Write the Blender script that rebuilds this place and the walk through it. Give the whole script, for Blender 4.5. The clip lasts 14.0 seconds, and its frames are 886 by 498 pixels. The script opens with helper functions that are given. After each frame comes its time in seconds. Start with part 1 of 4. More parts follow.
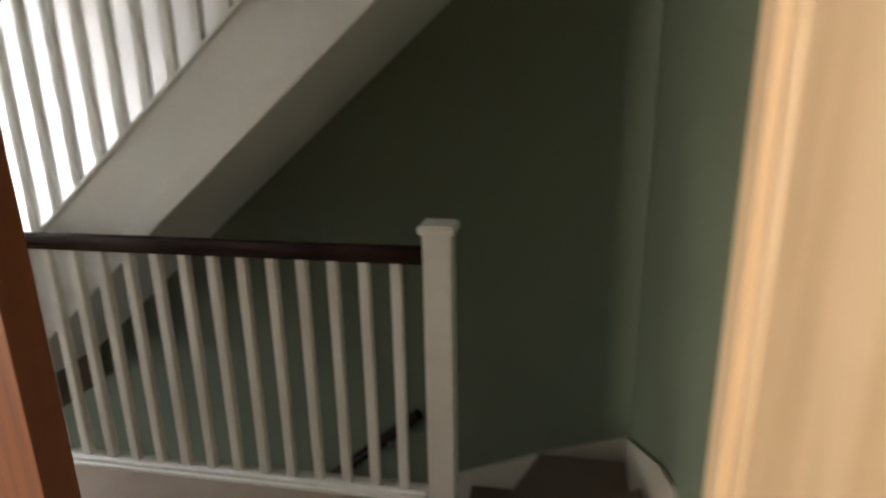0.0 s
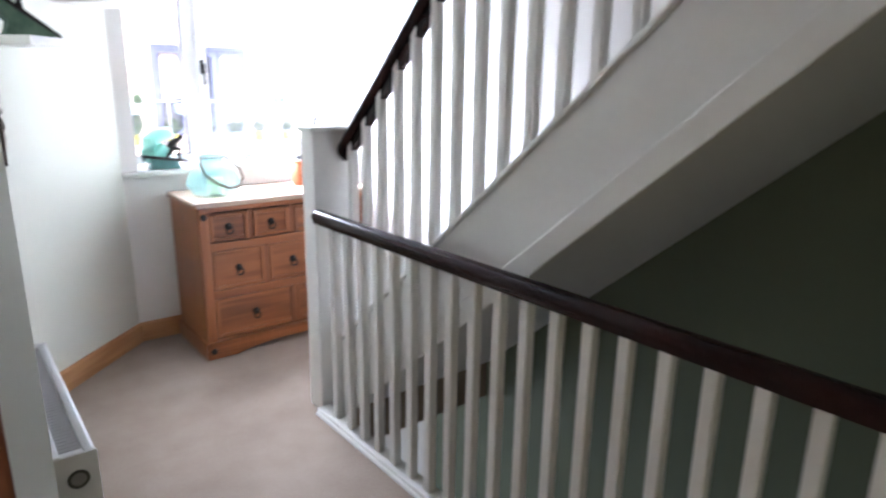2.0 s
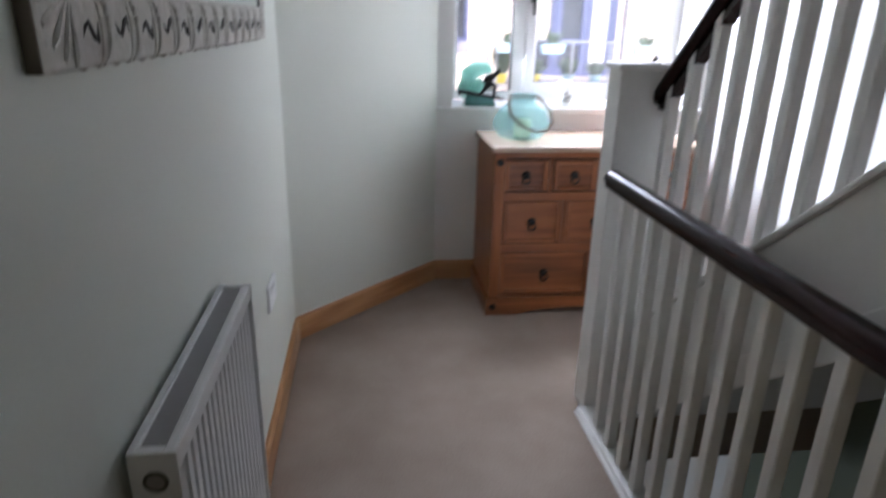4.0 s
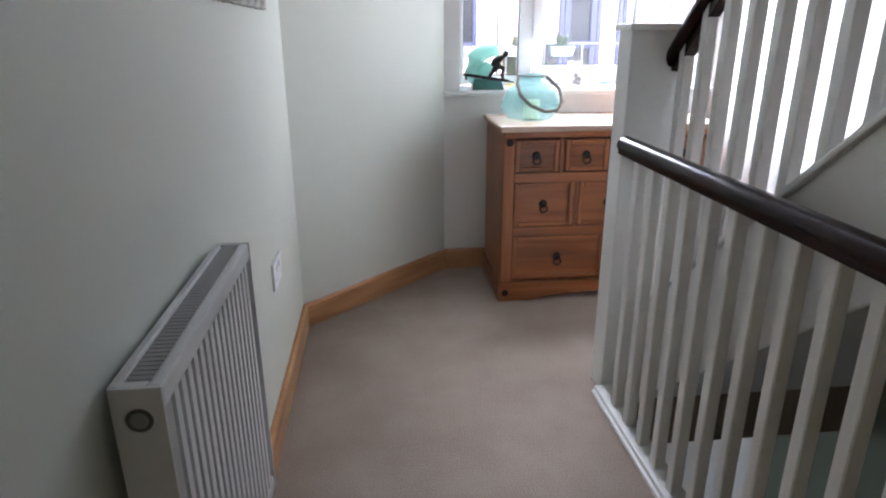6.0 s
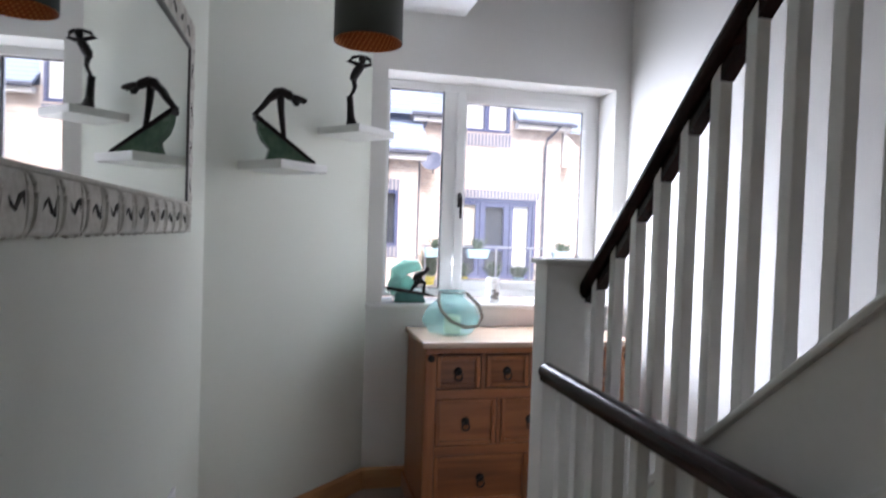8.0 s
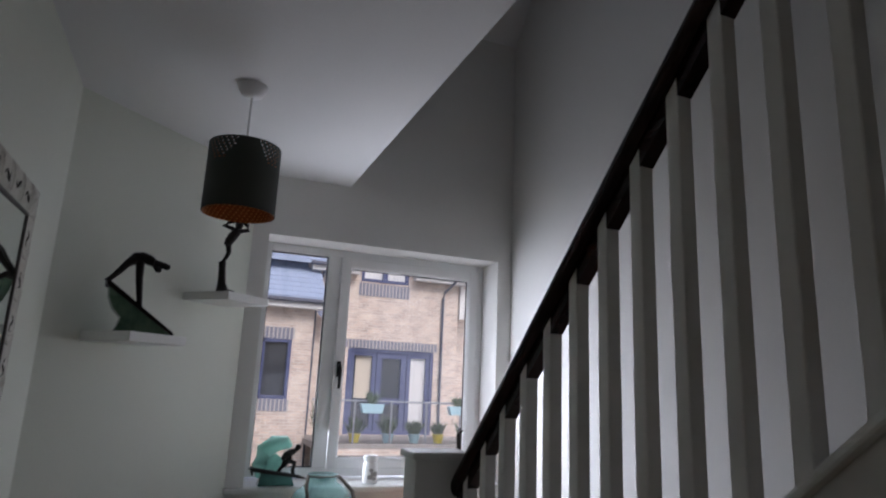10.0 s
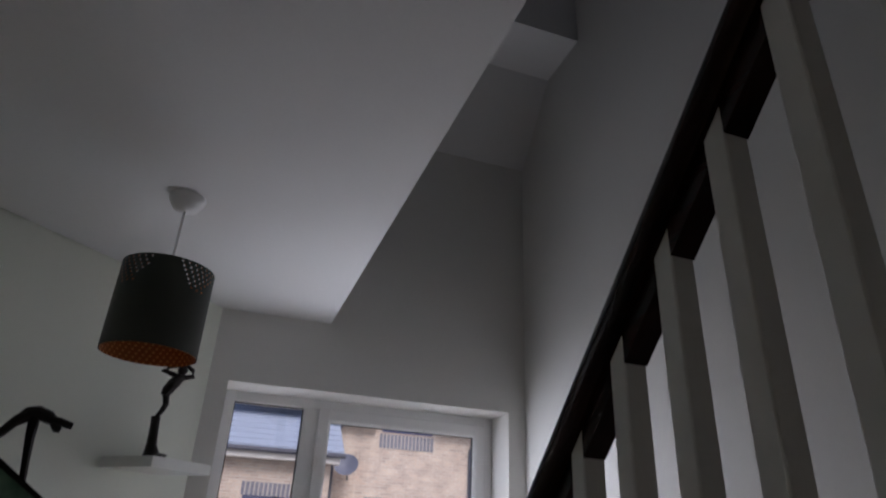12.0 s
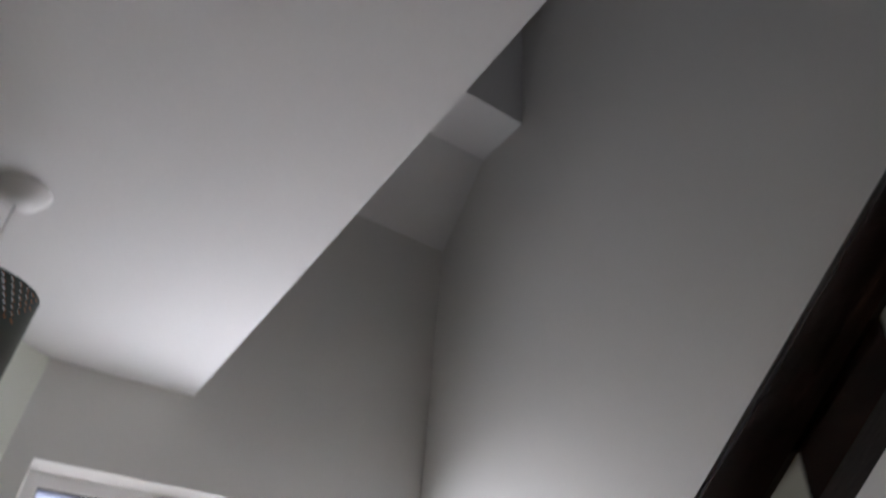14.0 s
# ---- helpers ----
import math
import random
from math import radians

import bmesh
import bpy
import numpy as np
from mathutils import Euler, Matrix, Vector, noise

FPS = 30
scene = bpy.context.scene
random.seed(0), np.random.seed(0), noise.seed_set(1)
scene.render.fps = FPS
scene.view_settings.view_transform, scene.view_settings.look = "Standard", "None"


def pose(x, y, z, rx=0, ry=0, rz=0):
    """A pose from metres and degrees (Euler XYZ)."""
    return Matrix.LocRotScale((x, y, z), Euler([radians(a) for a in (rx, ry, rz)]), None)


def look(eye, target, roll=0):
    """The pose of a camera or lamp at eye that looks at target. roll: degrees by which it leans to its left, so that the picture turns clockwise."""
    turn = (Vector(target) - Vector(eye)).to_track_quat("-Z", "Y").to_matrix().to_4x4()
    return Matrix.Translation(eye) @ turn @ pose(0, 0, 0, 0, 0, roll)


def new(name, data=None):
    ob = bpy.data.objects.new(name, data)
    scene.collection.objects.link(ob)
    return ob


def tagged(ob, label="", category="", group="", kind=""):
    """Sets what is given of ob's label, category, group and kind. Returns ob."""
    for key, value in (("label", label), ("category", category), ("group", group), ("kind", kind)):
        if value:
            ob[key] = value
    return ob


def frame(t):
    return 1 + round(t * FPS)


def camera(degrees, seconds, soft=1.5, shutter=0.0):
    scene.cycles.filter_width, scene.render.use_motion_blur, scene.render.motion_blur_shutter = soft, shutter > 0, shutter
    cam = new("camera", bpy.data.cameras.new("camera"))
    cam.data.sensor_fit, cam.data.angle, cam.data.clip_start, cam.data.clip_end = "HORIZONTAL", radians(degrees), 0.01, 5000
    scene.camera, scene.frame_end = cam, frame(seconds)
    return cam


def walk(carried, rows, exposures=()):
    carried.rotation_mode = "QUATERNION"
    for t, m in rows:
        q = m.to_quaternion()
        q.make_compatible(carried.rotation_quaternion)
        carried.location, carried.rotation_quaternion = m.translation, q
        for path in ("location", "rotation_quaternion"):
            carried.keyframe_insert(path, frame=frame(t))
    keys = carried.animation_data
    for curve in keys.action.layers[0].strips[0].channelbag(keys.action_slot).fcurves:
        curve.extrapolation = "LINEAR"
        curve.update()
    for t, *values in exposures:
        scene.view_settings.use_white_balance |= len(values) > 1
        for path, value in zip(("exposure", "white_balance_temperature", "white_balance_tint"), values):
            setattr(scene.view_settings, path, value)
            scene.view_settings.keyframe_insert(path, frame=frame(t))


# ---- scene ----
cam = camera(71.0, 14.0, soft=2.0, shutter=0.5)
PATH = [
    (0, (0.246, -0.004, 1.467), (-0.111, 1.879, 0.896), -1.0),
    (0.3, (0.219, 0.142, 1.383), (-0.346, 2.008, 0.938), 0.4),
    (0.5, (0.236, 0.261, 1.377), (-0.463, 2.086, 0.952), 0.4),
    (0.6, (0.227, 0.292, 1.369), (-0.565, 2.081, 0.957), 0.0),
    (1, (0.136, 0.355, 1.351), (-0.9, 2.01, 0.918), 0.5),
    (1.5, (0.072, 0.535, 1.42), (-1.246, 1.973, 0.977), 0.2),
    (2, (-0.011, 0.622, 1.42), (-1.51, 1.847, 0.915), 0.9),
    (2.5, (-0.169, 0.761, 1.397), (-1.822, 1.741, 0.84), 1.5),
    (3, (-0.274, 0.877, 1.405), (-2.032, 1.673, 0.882), 0.4),
    (3.5, (-0.355, 0.949, 1.4), (-2.203, 1.471, 0.842), 0.2),
    (4, (-0.384, 1.022, 1.361), (-2.249, 1.254, 0.677), 1.3),
    (4.2, (-0.381, 1.052, 1.341), (-2.228, 1.186, 0.586), 0.8),
    (6.5, (-0.418, 1.039, 1.222), (-2.321, 1.271, 0.654), -0.6),
    (7, (-0.438, 1.037, 1.248), (-2.381, 1.308, 0.857), 0.4),
    (7.5, (-0.446, 1.029, 1.289), (-2.402, 1.388, 1.082), 1.6),
    (8, (-0.454, 1.034, 1.325), (-2.401, 1.486, 1.274), 1.9),
    (8.5, (-0.444, 1.042, 1.369), (-2.365, 1.588, 1.477), 2.9),
    (9, (-0.436, 1.063, 1.403), (-2.318, 1.693, 1.649), 3.4),
    (11.5, (-0.8, 1.38, 1.528), (-2.55, 2.028, 2.247), 1.8),
    (12, (-0.906, 1.473, 1.568), (-2.621, 2.034, 2.431), 2.8),
    (12.5, (-0.98, 1.547, 1.605), (-2.656, 2.053, 2.571), 3.3),
    (13, (-1.073, 1.562, 1.644), (-2.613, 2.111, 2.797), 1.3),
    (13.5, (-1.204, 1.53, 1.664), (-2.581, 2.175, 2.963), 2.75),
    (14, (-1.325, 1.503, 1.672), (-2.746, 2.313, 2.824), 5.24),
]
EXPOSURES = [(0.0, 2.85, 6500, 12), (0.5, 3.35, 6240, 12), (1.0, 3.53, 5940, 12), (1.5, 3.37, 5790, 14), (2.0, 2.99, 5640, 16), (3.0, 2.33, 5690, 16), (4.0, 1.88, 5690, 16), (6.5, 2.27, 5740, 16), (7.5, 1.85, 5710, 16), (8.0, 1.5, 5820, 16), (8.5, 0.98, 5850, 15), (9.0, 0.64, 5850, 15), (11.5, -0.05, 5950, 17), (12.5, 0.1, 6050, 17), (13.0, 0.35, 6150, 17), (13.5, 0.65, 6200, 16), (14.0, 1.05, 6200, 16)]
walk(cam, [(t, look(eye, target, roll)) for t, eye, target, roll in PATH], EXPOSURES)

# ---- world, sun and exposure ----
world = bpy.data.worlds.new("overcast_sky")
scene.world = world
world.use_nodes = True
wn = world.node_tree.nodes
sky = wn.new("ShaderNodeTexSky")
sky.sky_type = "NISHITA"
sky.sun_disc = False
sky.sun_elevation, sky.sun_rotation = radians(50), radians(70)
sky.air_density, sky.dust_density, sky.ozone_density = 1.0, 6.0, 1.0
wn["Background"].inputs["Strength"].default_value = 0.125
world.node_tree.links.new(sky.outputs[0], wn["Background"].inputs["Color"])
sun_data = bpy.data.lights.new("sun", "SUN")
sun_data.energy, sun_data.angle, sun_data.color = 1.05, radians(15), (1.0, 0.96, 0.9)
sun = new("sun", sun_data)
sun.matrix_world = look((10, 4, 14), (-6, 1.5, 0))


def window_light(name, at, aim, sx, sy, watts, spread, colour):
    """Stands in the window's opening for the light that the sky and the ground send through it."""
    d = bpy.data.lights.new(name, "AREA")
    d.shape, d.size, d.size_y, d.energy, d.spread, d.color = "RECTANGLE", sx, sy, watts, radians(spread), colour
    ob = new(name, d)
    ob.matrix_world = look(at, aim)


window_light("window_skylight", (-3.815, 2.09, 1.60), (-2.815, 2.24, 0.70), 1.1, 0.7, 5.0, 78, (0.95, 0.97, 1.0))
window_light("window_groundlight", (-3.815, 2.09, 1.50), (-3.005, 2.09, 2.50), 1.1, 0.7, 2.2, 82, (0.97, 0.98, 1.0))
window_light("window_sidelight", (-3.815, 2.0, 1.55), (-3.355, 2.70, 1.30), 0.7, 1.0, 6.9, 100, (0.95, 0.97, 1.0))
window_light("window_sidelight_south", (-3.815, 2.3, 1.55), (-3.415, 1.375, 1.45), 0.7, 1.0, 0.42, 70, (0.95, 0.97, 1.0))
# unseen source added in the bedroom to brighten right jamb and east wall
window_light("added_bedroom_fill", (-2.0, -2.98, 1.5), (0.3, 1.0, 1.25), 0.36, 1.1, 13, 130, (1.0, 0.93, 0.80))
window_light("hall_window_light", (-3.9, 1.15, -1.2), (-2.6, 2.8, -1.5), 1.0, 1.2, 2.0, 150, (0.93, 1.0, 0.97))


# ---- materials ----
def material(name, colour, rough=0.6, metal=0.0, vary=0.08, grain=60.0, bump=0.1, large=1.5, stretch=(1, 1, 1), dark=None, spec=0.5):
    """A procedural material: two scales of noise on the colour, fine relief, uneven gloss."""
    m = bpy.data.materials.new(name)
    m.use_nodes = True
    nt = m.node_tree
    n, l = nt.nodes, nt.links
    bsdf = n["Principled BSDF"]
    tc = n.new("ShaderNodeTexCoord")
    mp = n.new("ShaderNodeMapping")
    mp.inputs["Scale"].default_value = stretch
    l.new(tc.outputs["Object"], mp.inputs["Vector"])
    fine, broad = n.new("ShaderNodeTexNoise"), n.new("ShaderNodeTexNoise")
    fine.inputs["Scale"].default_value, fine.inputs["Detail"].default_value = grain, 4
    broad.inputs["Scale"].default_value, broad.inputs["Detail"].default_value = large, 3
    for t in (fine, broad):
        l.new(mp.outputs[0], t.inputs["Vector"])
    add = n.new("ShaderNodeMath")
    add.operation = "ADD"
    l.new(fine.outputs["Fac"], add.inputs[0])
    l.new(broad.outputs["Fac"], add.inputs[1])
    ramp = n.new("ShaderNodeMapRange")
    ramp.inputs["From Min"].default_value, ramp.inputs["From Max"].default_value = 0.6, 1.4
    l.new(add.outputs[0], ramp.inputs["Value"])
    mix = n.new("ShaderNodeMix")
    mix.data_type = "RGBA"
    low = dark or tuple(c * (1 - 2 * vary) for c in colour)
    mix.inputs["A"].default_value = (*low, 1)
    mix.inputs["B"].default_value = (*colour, 1)
    l.new(ramp.outputs[0], mix.inputs["Factor"])
    l.new(mix.outputs["Result"], bsdf.inputs["Base Color"])
    rr = n.new("ShaderNodeMapRange")
    rr.inputs["To Min"].default_value, rr.inputs["To Max"].default_value = max(0.03, rough - 0.08), min(1, rough + 0.08)
    l.new(broad.outputs["Fac"], rr.inputs["Value"])
    l.new(rr.outputs[0], bsdf.inputs["Roughness"])
    bsdf.inputs["Metallic"].default_value = metal
    bsdf.inputs["Specular IOR Level"].default_value = spec
    if bump:
        b = n.new("ShaderNodeBump")
        b.inputs["Strength"].default_value, b.inputs["Distance"].default_value = bump, 0.004
        l.new(fine.outputs["Fac"], b.inputs["Height"])
        l.new(b.outputs[0], bsdf.inputs["Normal"])
    return m


def wood(name, light, dark, rough=0.45, along=2, scale=9.0):
    """Boards with long grain along one axis, and knots."""
    m = bpy.data.materials.new(name)
    m.use_nodes = True
    n, l = m.node_tree.nodes, m.node_tree.links
    bsdf = n["Principled BSDF"]
    tc, mp = n.new("ShaderNodeTexCoord"), n.new("ShaderNodeMapping")
    s = [scale, scale, scale]
    s[along] = scale * 0.07
    mp.inputs["Scale"].default_value = s
    l.new(tc.outputs["Object"], mp.inputs["Vector"])
    info = n.new("ShaderNodeObjectInfo")
    off = n.new("ShaderNodeVectorMath")
    off.operation = "SCALE"
    off.inputs[0].default_value = (7, 5, 3)
    l.new(info.outputs["Random"], off.inputs["Scale"])
    l.new(off.outputs[0], mp.inputs["Location"])
    a, b = n.new("ShaderNodeTexNoise"), n.new("ShaderNodeTexNoise")
    a.inputs["Scale"].default_value, a.inputs["Detail"].default_value, a.inputs["Distortion"].default_value = 1.6, 6, 1.2
    b.inputs["Scale"].default_value, b.inputs["Detail"].default_value = 14, 3
    wave = n.new("ShaderNodeTexWave")
    wave.inputs["Scale"].default_value, wave.inputs["Distortion"].default_value, wave.inputs["Detail"].default_value = 1.1, 7, 3
    for t in (a, b, wave):
        l.new(mp.outputs[0], t.inputs["Vector"])
    mixf = n.new("ShaderNodeMath")
    mixf.operation = "MULTIPLY_ADD"
    l.new(wave.outputs["Fac"], mixf.inputs[0])
    mixf.inputs[1].default_value = 0.45
    l.new(a.outputs["Fac"], mixf.inputs[2])
    ramp = n.new("ShaderNodeMapRange")
    ramp.inputs["From Min"].default_value, ramp.inputs["From Max"].default_value = 0.35, 1.0
    l.new(mixf.outputs[0], ramp.inputs["Value"])
    mix = n.new("ShaderNodeMix")
    mix.data_type = "RGBA"
    mix.inputs["A"].default_value, mix.inputs["B"].default_value = (*dark, 1), (*light, 1)
    l.new(ramp.outputs[0], mix.inputs["Factor"])
    l.new(mix.outputs["Result"], bsdf.inputs["Base Color"])
    bsdf.inputs["Roughness"].default_value = rough
    bp = n.new("ShaderNodeBump")
    bp.inputs["Strength"].default_value, bp.inputs["Distance"].default_value = 0.15, 0.002
    l.new(b.outputs["Fac"], bp.inputs["Height"])
    l.new(bp.outputs[0], bsdf.inputs["Normal"])
    return m


def glass(name, tint=(1, 1, 1), gloss=0.03):
    """Thin pane: clear, with a sharp reflection that grows at a slant."""
    m = bpy.data.materials.new(name)
    m.use_nodes = True
    n, l = m.node_tree.nodes, m.node_tree.links
    n.remove(n["Principled BSDF"])
    t, g, f, mx = n.new("ShaderNodeBsdfTransparent"), n.new("ShaderNodeBsdfGlossy"), n.new("ShaderNodeFresnel"), n.new("ShaderNodeMixShader")
    t.inputs["Color"].default_value = (*tint, 1)
    g.inputs["Roughness"].default_value = gloss
    f.inputs["IOR"].default_value = 1.45
    l.new(f.outputs[0], mx.inputs[0])
    l.new(t.outputs[0], mx.inputs[1])
    l.new(g.outputs[0], mx.inputs[2])
    l.new(mx.outputs[0], n["Material Output"].inputs["Surface"])
    return m


M_WALL = material("pale_green_wall_paint", (0.715, 0.735, 0.655), 0.75, vary=0.02, grain=180, bump=0.06, large=2)
M_WHITE_WALL = material("white_wall_paint", (0.775, 0.765, 0.735), 0.75, vary=0.02, grain=180, bump=0.06, large=2)
M_GREEN = material("sage_green_wall_paint", (0.126, 0.150, 0.096), 0.7, vary=0.03, grain=180, bump=0.06, large=2)
M_CEIL = material("white_ceiling_paint", (0.78, 0.78, 0.78), 0.85, vary=0.02, grain=120, bump=0.08, large=1.5)
M_GLOSS = material("white_satin_paint", (0.77, 0.77, 0.74), 0.38, vary=0.025, grain=40, bump=0.04, large=5)
M_CARPET = material("beige_carpet", (0.366, 0.300, 0.247), 0.95, grain=170, bump=0.9, large=4.5, spec=0.15, dark=(0.245, 0.190, 0.150))
M_STAIRCARPET = material("brown_stair_carpet", (0.25, 0.20, 0.165), 0.95, vary=0.12, grain=420, bump=0.7, large=3.5, spec=0.15)
M_STRING = material("shaded_cream_paint", (0.46, 0.42, 0.35), 0.5, vary=0.06, grain=40, bump=0.05, large=4)
M_RAIL = wood("dark_mahogany", (0.026, 0.010, 0.008), (0.010, 0.0045, 0.004), 0.22, along=0)
M_OAK = wood("oiled_oak", (0.52, 0.28, 0.12), (0.36, 0.17, 0.065), 0.42, along=0)
M_JAMB = wood("varnished_pine", (0.62, 0.45, 0.28), (0.50, 0.34, 0.195), 0.4, along=2, scale=12)
# left jamb: its shade is put into a darker, redder wood than M_JAMB
M_SHADED_JAMB = wood("shaded_jamb_wood", (0.150, 0.052, 0.021), (0.105, 0.035, 0.014), 0.4, along=2, scale=12)
M_PINE_V = wood("waxed_pine_upright", (0.330, 0.116, 0.037), (0.165, 0.055, 0.017), 0.36, along=2, scale=11)
M_PINE_H = wood("waxed_pine_level", (0.330, 0.116, 0.037), (0.165, 0.055, 0.017), 0.36, along=1, scale=11)
M_RAIL.node_tree.nodes["Principled BSDF"].inputs["Specular IOR Level"].default_value = 0.2
M_UPVC = material("white_upvc", (0.88, 0.88, 0.88), 0.3, vary=0.01, grain=20, bump=0.0)
M_PANE = glass("window_glass")


def add_glare_haze(m, amount):
    """Mixes an uneven translucent haze into the pane, standing in for glare over the view."""
    n, l = m.node_tree.nodes, m.node_tree.links
    t, mx, ns, mr = n.new("ShaderNodeBsdfTranslucent"), n.new("ShaderNodeMixShader"), n.new("ShaderNodeTexNoise"), n.new("ShaderNodeMapRange")
    t.inputs["Color"].default_value = (0.92, 0.95, 1.0, 1)
    ns.inputs["Scale"].default_value, ns.inputs["Detail"].default_value = 5.0, 4
    mr.inputs["To Min"].default_value, mr.inputs["To Max"].default_value = amount * 0.6, amount * 1.4
    l.new(ns.outputs["Fac"], mr.inputs["Value"]), l.new(mr.outputs[0], mx.inputs[0])
    out = n["Material Output"].inputs["Surface"]
    l.new(out.links[0].from_socket, mx.inputs[1]), l.new(t.outputs[0], mx.inputs[2])
    l.new(mx.outputs[0], out)


M_HAZED_PANE = glass("window_glass_glare_haze")
add_glare_haze(M_HAZED_PANE, 0.010)
M_IRON = material("blackened_iron", (0.025, 0.023, 0.022), 0.45, metal=0.6, vary=0.2, grain=90, bump=0.2)


# ---- mesh helpers ----
def mesh_of(name, bm, mats, smooth=False):
    me = bpy.data.meshes.new(name)
    bmesh.ops.recalc_face_normals(bm, faces=bm.faces)
    bm.to_mesh(me)
    bm.free()
    for m in (mats if isinstance(mats, (list, tuple)) else [mats]):
        me.materials.append(m)
    if smooth:
        me.polygons.foreach_set("use_smooth", [True] * len(me.polygons))
        me.set_sharp_from_angle(angle=radians(35))
    return me


def part(name, bm, mats, parent, label="", smooth=False, at=None):
    ob = new(name, mesh_of(name, bm, mats, smooth) if isinstance(bm, bmesh.types.BMesh) else bm)
    ob.parent = parent
    if at is not None:
        ob.matrix_local = at if isinstance(at, Matrix) else Matrix.Translation(at)
    return tagged(ob, label)


def thing(name, loc, label, category, group="", kind="", rz=0.0):
    ob = new(name)
    ob.empty_display_size = 0.1
    ob.matrix_basis = pose(*loc, 0, 0, rz)
    return tagged(ob, label, category, group, kind)


def add_box(bm, lo, hi, bevel=0.0, mat=0, seg=2):
    vs = [bm.verts.new((x, y, z)) for x in (lo[0], hi[0]) for y in (lo[1], hi[1]) for z in (lo[2], hi[2])]
    fs = [bm.faces.new([vs[i] for i in q]) for q in ((0, 1, 3, 2), (4, 6, 7, 5), (0, 4, 5, 1), (2, 3, 7, 6), (0, 2, 6, 4), (1, 5, 7, 3))]
    for f in fs:
        f.material_index = mat
    if bevel:
        es = list({e for f in fs for e in f.edges})
        r = bmesh.ops.bevel(bm, geom=es, offset=bevel, segments=seg, profile=0.6, affect="EDGES")
        for f in r["faces"]:
            f.material_index = mat
    return bm


def box(lo, hi, bevel=0.0, seg=2):
    return add_box(bmesh.new(), lo, hi, bevel, seg=seg)


def add_prism(bm, pts, axis, a, b, mat=0):
    """Extrudes the polygon pts (the two other coordinates, in order) along axis from a to b."""
    def place(p, v):
        q = list(p)
        q.insert(axis, v)
        return q
    A = [bm.verts.new(place(p, a)) for p in pts]
    B = [bm.verts.new(place(p, b)) for p in pts]
    fs = [bm.faces.new(A), bm.faces.new(B)]
    k = len(pts)
    fs += [bm.faces.new((A[i], A[(i + 1) % k], B[(i + 1) % k], B[i])) for i in range(k)]
    for f in fs:
        f.material_index = mat
    return bm


def prism(pts, axis, a, b, bevel=0.0):
    bm = add_prism(bmesh.new(), pts, axis, a, b)
    if bevel:
        bmesh.ops.bevel(bm, geom=list(bm.edges), offset=bevel, segments=2, profile=0.6, affect="EDGES")
    return bm


def add_lathe(bm, prof, centre=(0, 0, 0), n=24, mat=0, squash=(1, 1)):
    """Turns a profile of (radius, z) round z."""
    rings = []
    for r, z in prof:
        rings.append([bm.verts.new((centre[0] + squash[0] * r * math.cos(2 * math.pi * i / n), centre[1] + squash[1] * r * math.sin(2 * math.pi * i / n), centre[2] + z)) for i in range(n)])
    for p, q in zip(rings, rings[1:]):
        for i in range(n):
            bm.faces.new((p[i], p[(i + 1) % n], q[(i + 1) % n], q[i])).material_index = mat
    for ring in (rings[0], rings[-1]):
        bm.faces.new(ring).material_index = mat
    return bm


def add_tube(bm, pts, radii, n=8, mat=0):
    """A round limb through pts with a radius at each."""
    pts = [Vector(p) for p in pts]
    if not isinstance(radii, (list, tuple)):
        radii = [radii] * len(pts)
    rings, up = [], Vector((0.31, 0.2, 0.93))
    for i, p in enumerate(pts):
        d = (pts[min(i + 1, len(pts) - 1)] - pts[max(i - 1, 0)]).normalized()
        u = d.cross(up).normalized()
        v = d.cross(u)
        rings.append([bm.verts.new(p + radii[i] * (u * math.cos(2 * math.pi * k / n) + v * math.sin(2 * math.pi * k / n))) for k in range(n)])
    for p, q in zip(rings, rings[1:]):
        for k in range(n):
            bm.faces.new((p[k], p[(k + 1) % n], q[(k + 1) % n], q[k])).material_index = mat
    for ring in (rings[0], rings[-1]):
        bm.faces.new(ring).material_index = mat
    return bm


# ---- plan ----
Y_HALL = 0.682            # door wall
Y_BAL = 1.815             # landing balustrade
Y_UP = 1.953              # upper flight's balustrade
Y_FAR = 2.815             # stair wall
X_WIN, X_END = -3.625, 0.64
CEIL = 2.456
X_CH, Y_CH = -2.95, 1.375  # ends of the splayed wall
SLOPE = 0.86
LOW = -2.66               # floor below
UPF = 2.70                # floor above


def structure(name, bm, mats, label, category):
    return tagged(part(name, bm, mats, None), label, category, kind="structure")


# landing floor with the stair well cut out
bm = bmesh.new()
add_box(bm, (X_WIN - 0.3, Y_HALL - 0.1, -0.25), (X_END + 0.1, 1.80, 0))
add_box(bm, (X_WIN - 0.3, 1.80, -0.25), (-2.30, Y_FAR, 0))
structure("floor", bm, M_CARPET, "beige cut-pile carpet on the landing floor", "floor")
structure("floor_bedroom", box((-2.2, -3.0, -0.25), (2.2, Y_HALL - 0.1, 0)), M_CARPET, "beige carpet in the room behind the doorway", "floor")

# door wall with the doorway
D0, D1, DH = -0.41, 0.435, 2.03
bm = bmesh.new()
add_box(bm, (X_CH - 0.4, Y_HALL - 0.1, 0), (-0.88, Y_HALL, CEIL))
add_prism(bm, [(-0.88, Y_HALL - 0.1), (D0 - 0.12, Y_HALL - 0.1), (D0 - 0.12, Y_HALL - 0.056), (-0.88, Y_HALL)], 2, 0, CEIL)
add_box(bm, (D1 + 0.03, Y_HALL - 0.1, 0), (2.2, Y_HALL, CEIL))
add_box(bm, (D0 - 0.12, Y_HALL - 0.1, DH + 0.03), (D1 + 0.03, Y_HALL, CEIL))
